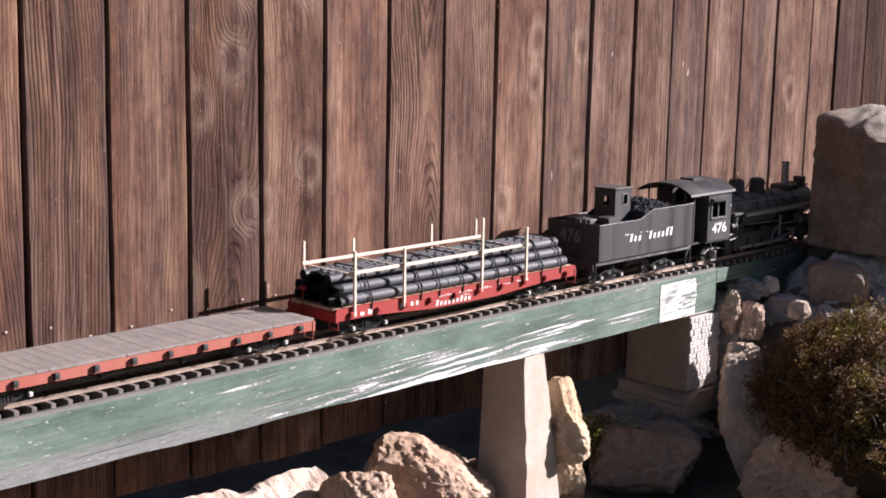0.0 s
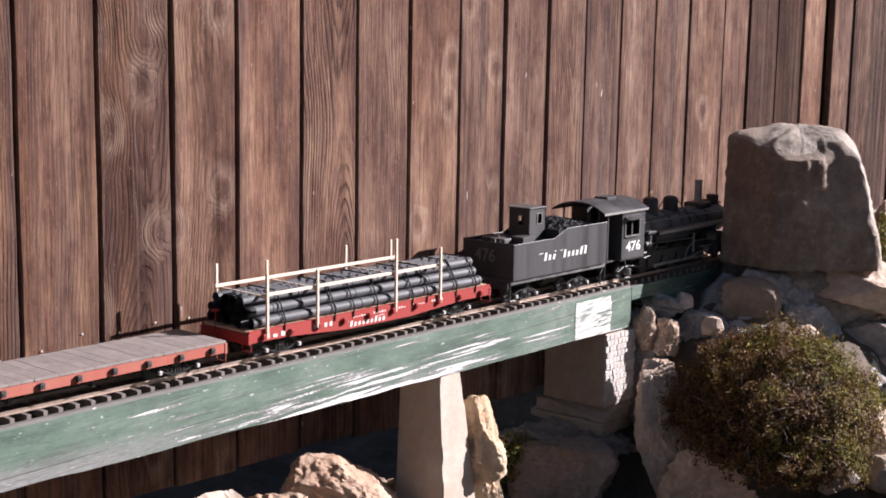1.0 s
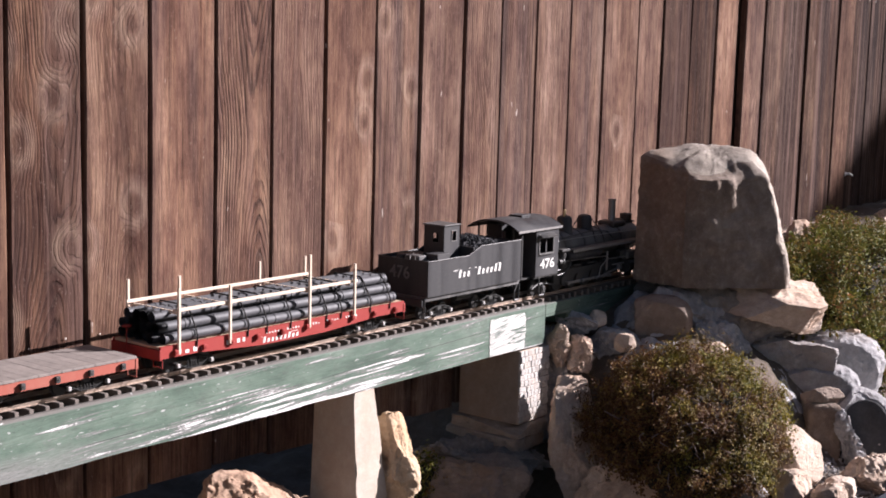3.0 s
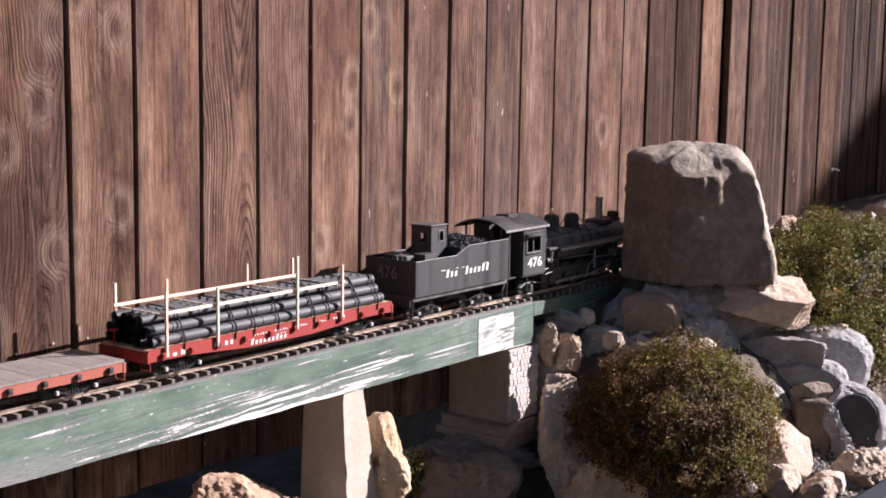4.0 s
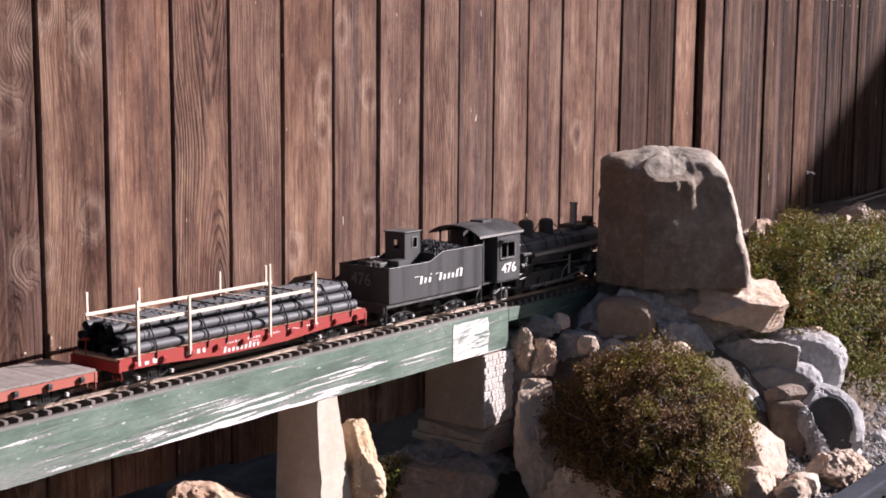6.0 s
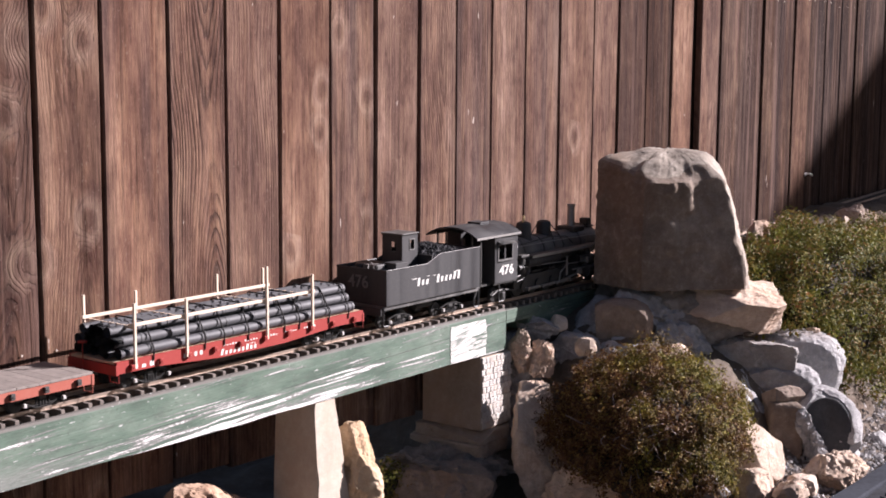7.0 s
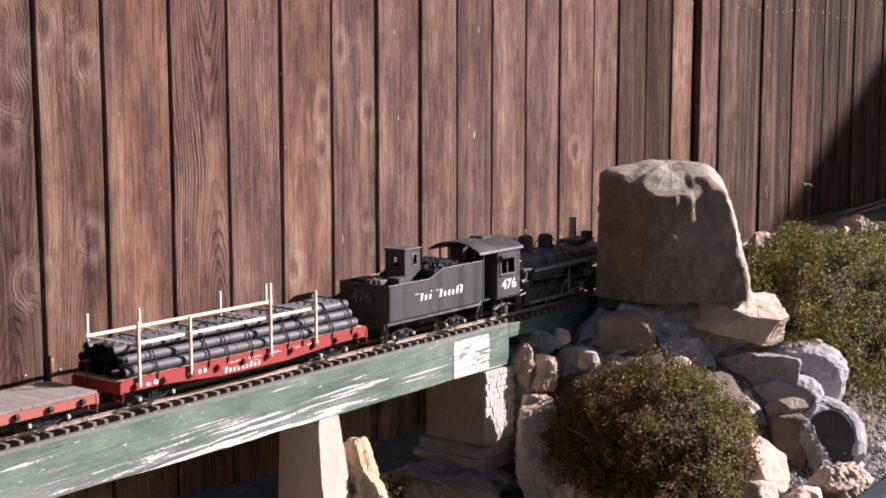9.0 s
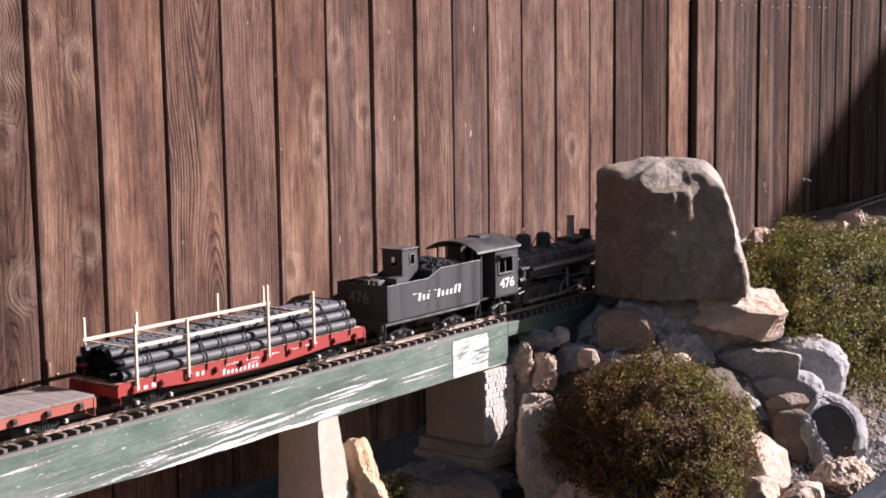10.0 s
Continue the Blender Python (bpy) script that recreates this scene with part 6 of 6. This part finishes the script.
        part("cylinder", lathe(B(), (X(0.552), s * 0.056, 0.036), (1, 0, 0), [(0, 0.010), (0.001, 0.0165), (0.004, 0.0170), (0.005, 0.0155), (0.045, 0.0155), (0.046, 0.0170), (0.049, 0.0165), (0.052, 0.008)], 22), M_BLACK, t, "black cylinder with bright end rims", True)
        part("valve_chest", box(B(), X(0.553), X(0.602), s * 0.052 - 0.012, s * 0.052 + 0.012, 0.053, 0.074, 0.004), M_BOILER, t)
        part("steam_pipe", rod(B(), [(X(0.578), s * 0.050, 0.072), (X(0.585), s * 0.040, 0.092), (X(0.585), s * 0.030, 0.108)], 0.006, 10), M_BOILER, t)
        part("pilot_wheel", lathe(B(), (X(0.628), s * 0.024 - 0.003, 0.0145), (0, 1, 0), [(0, 0.004), (0, 0.012), (0.001, 0.0145), (0.005, 0.0147), (0.0055, 0.0165), (0.007, 0.0165), (0.007, 0.004)], 20), M_IRON, t, "", True)
        part("trailing_wheel", lathe(B(), (X(0.205), s * 0.024 - 0.003, 0.0165), (0, 1, 0), [(0, 0.004), (0, 0.014), (0.001, 0.0165), (0.005, 0.0168), (0.0055, 0.0185), (0.007, 0.0185), (0.007, 0.004)], 20), M_IRON, t, "", True)
        part("trailing_frame", rod(B(), [(X(0.165), s * 0.045, 0.020), (X(0.190), s * 0.045, 0.030), (X(0.220), s * 0.045, 0.030), (X(0.262), s * 0.045, 0.022)], 0.0028, 8), M_IRON, t)
        part("trailing_box", box(B(), X(0.197), X(0.213), s * 0.049 - 0.004, s * 0.049 + 0.004, 0.008, 0.026, 0.0015), M_IRON, t)
        part("cab_step", rod(B(), [(X(0.172), s * 0.062, 0.052), (X(0.170), s * 0.064, 0.010), (X(0.190), s * 0.064, 0.010), (X(0.186), s * 0.062, 0.034)], 0.0018, 6), M_IRON, t)
        # pumps and lubricator ahead of the cab
        part("air_pump", lathe(B(), (X(0.268), s * 0.058, 0.060), (0, 0, 1), [(0, 0.010), (0.003, 0.0115), (0.014, 0.0115), (0.016, 0.006), (0.022, 0.006), (0.024, 0.0110), (0.038, 0.0110), (0.040, 0.008)], 18), M_IRON, t, "", True)
        part("lubricator", box(B(), X(0.246), X(0.284), s * 0.066 - 0.008, s * 0.066 + 0.008, 0.1015, 0.1075, 0.001), M_IRON, t)
        part("feed_pipe", rod(B(), [(X(0.290), s * 0.068, 0.098), (X(0.288), s * 0.069, 0.070), (X(0.270), s * 0.069, 0.052), (X(0.238), s * 0.068, 0.048)], 0.0016, 6), M_IRON, t)
        part("feed_pipe", rod(B(), [(X(0.300), s * 0.064, 0.066), (X(0.262), s * 0.064, 0.060), (X(0.238), s * 0.064, 0.058)], 0.0020, 6), M_IRON, t)
        part("steam_cock", lathe(B(), (X(0.244), s * 0.066, 0.078), (1, 0, 0), [(0, 0.006), (0.012, 0.006), (0.013, 0.008), (0.016, 0.008)], 14), M_IRON, t)
    # pilot deck
    part("pilot_beam", box(B(), X(0.664), X(0.674), -0.058, 0.058, 0.030, 0.046, 0.001), M_BLACK, t)
    part("pilot_deck", box(B(), X(0.604), X(0.664), -0.046, 0.046, 0.042, 0.046), M_BLACK, t)
    part("smokebox_saddle", box(B(), X(0.560), X(0.604), -0.032, 0.032, 0.036, 0.072, 0.003), M_BLACK, t)
    for k in range(7):
        y = -0.036 + k * 0.012
        part("pilot_slat", rod(B(), [(X(0.674), y, 0.032), (X(0.694), y * 0.45, 0.008)], 0.0016, 6), M_BLACK, t)
    part("brace_rod", rod(B(), [(X(0.655), -0.020, 0.085), (X(0.672), -0.045, 0.046)], 0.0012, 6), M_STEEL, t)
    coupler(t, X(0.676), 1)
    # cab
    w = 0.067
    cab = part("cab", box(B(), X(0.150), X(0.240), -w + 0.003, w - 0.003, 0.050, 0.0535), M_IRON, t)
    for s in (-1, 1):
        bm = B()
        ya, yb = (-w, -w + 0.0022) if s < 0 else (w - 0.0022, w)
        for xa, xb, za, zb in ((0.150, 0.240, 0.0536, 0.106), (0.150, 0.240, 0.139, 0.163), (0.150, 0.163, 0.106, 0.139), (0.216, 0.240, 0.106, 0.139), (0.188, 0.192, 0.106, 0.139)):
            box(bm, X(xa), X(xb), ya, yb, za, zb)
        part("cab_side", bm, M_BLACK, cab)
        yo = s * (w + 0.0008)
        part("window_frame", plate(B(), (X(0.160), X(0.163), X(0.216), X(0.219)), (0.1030, 0.1062, 0.1388, 0.1415), lambda u, v, q: (u, yo - 0.0012 + q, v), 0.0024), M_BOILER, cab)
        bm = B()
        vs = [bm.verts.new(p) for p in ((X(0.158), s * (w + 0.0005), 0.1490), (X(0.221), s * (w + 0.0005), 0.1490), (X(0.221), s * (w + 0.014), 0.1425), (X(0.158), s * (w + 0.014), 0.1425))]
        bm.faces.new(vs)
        bmesh.ops.solidify(bm, geom=bm.faces[:], thickness=0.0014)
        part("window_visor", bm, M_BOILER, cab)
        glyphs("476", 0.0300, M_WHITE, cab, Matrix.Translation((X(0.1955), s * (w + 0.0004), 0.071)) @ Euler((radians(90), 0, 0 if s < 0 else radians(180))).to_matrix().to_4x4() @ Matrix.Diagonal((1.28, 1, 1, 1)), bold=0.0005, label="white road number 476 on the cab")
        part("arm_rest", box(B(), X(0.163), X(0.216), s * w - 0.004, s * w + 0.004, 0.1020, 0.1034), M_IRON, cab)
    part("cab_front", box(B(), X(0.236), X(0.2398), -w + 0.0025, w - 0.0025, 0.0536, 0.162), M_BLACK, cab)
    for y in (-0.060, -0.036, 0.036, 0.060):
        part("roof_post", box(B(), X(0.103), X(0.106), y - 0.0015, y + 0.0015, 0.053, 0.168), M_IRON, cab)
    part("rear_panel", box(B(), X(0.1505), X(0.1525), -w + 0.0025, -0.03, 0.0536, 0.162), M_BLACK, cab)
    part("rear_panel", box(B(), X(0.1505), X(0.1525), 0.03, w - 0.0025, 0.0536, 0.162), M_BLACK, cab)
    part("cab_floor", box(B(), X(0.096), X(0.150), -0.056, 0.056, 0.0500, 0.0535), M_IRON, cab)
    # arched roof
    bm = B()
    nseg, xa, xb = 18, X(0.075), X(0.246)
    up, dn = [], []
    for i in range(nseg + 1):
        f = -1 + 2 * i / nseg
        y = f * (w + 0.004)
        z = 0.160 + 0.021 * (1 - abs(f) ** 2.3)
        up.append((y, z + 0.003))
        dn.append((y, z))
    rows = [[bm.verts.new((x, y, z)) for y, z in up + dn[::-1]] for x in (xa, xb)]
    n = len(rows[0])
    for i in range(n):
        bm.faces.new((rows[0][i], rows[0][(i + 1) % n], rows[1][(i + 1) % n], rows[1][i]))
    bm.faces.new(rows[0])
    bm.faces.new(rows[1][::-1])
    roof = part("cab_roof", bm, M_BLACK, cab, "arched black cab roof", True)
    bm = box(B(), X(0.160), X(0.196), -0.018, 0.018, 0.180, 0.1875, 0.001)
    part("roof_hatch", bm, M_BLACK, roof)
    part("eave_strip", box(B(), X(0.075), X(0.246), -w - 0.0052, -w - 0.0041, 0.1585, 0.1635), M_STEEL, roof)
    # backhead fittings in the open cab
    part("backhead", lathe(B(), (X(0.205), 0, 0.095), (1, 0, 0), [(0, 0.03), (0.03, 0.035)], 24), M_IRON, cab)
    for k in range(5):
        part("gauge", lathe(B(), (X(0.204), -0.022 + k * 0.011, 0.118 + 0.005 * (k % 2)), (-1, 0, 0), [(0, 0.0045), (0.004, 0.0045)], 12), M_BRASS, cab)
    return t


locomotive()
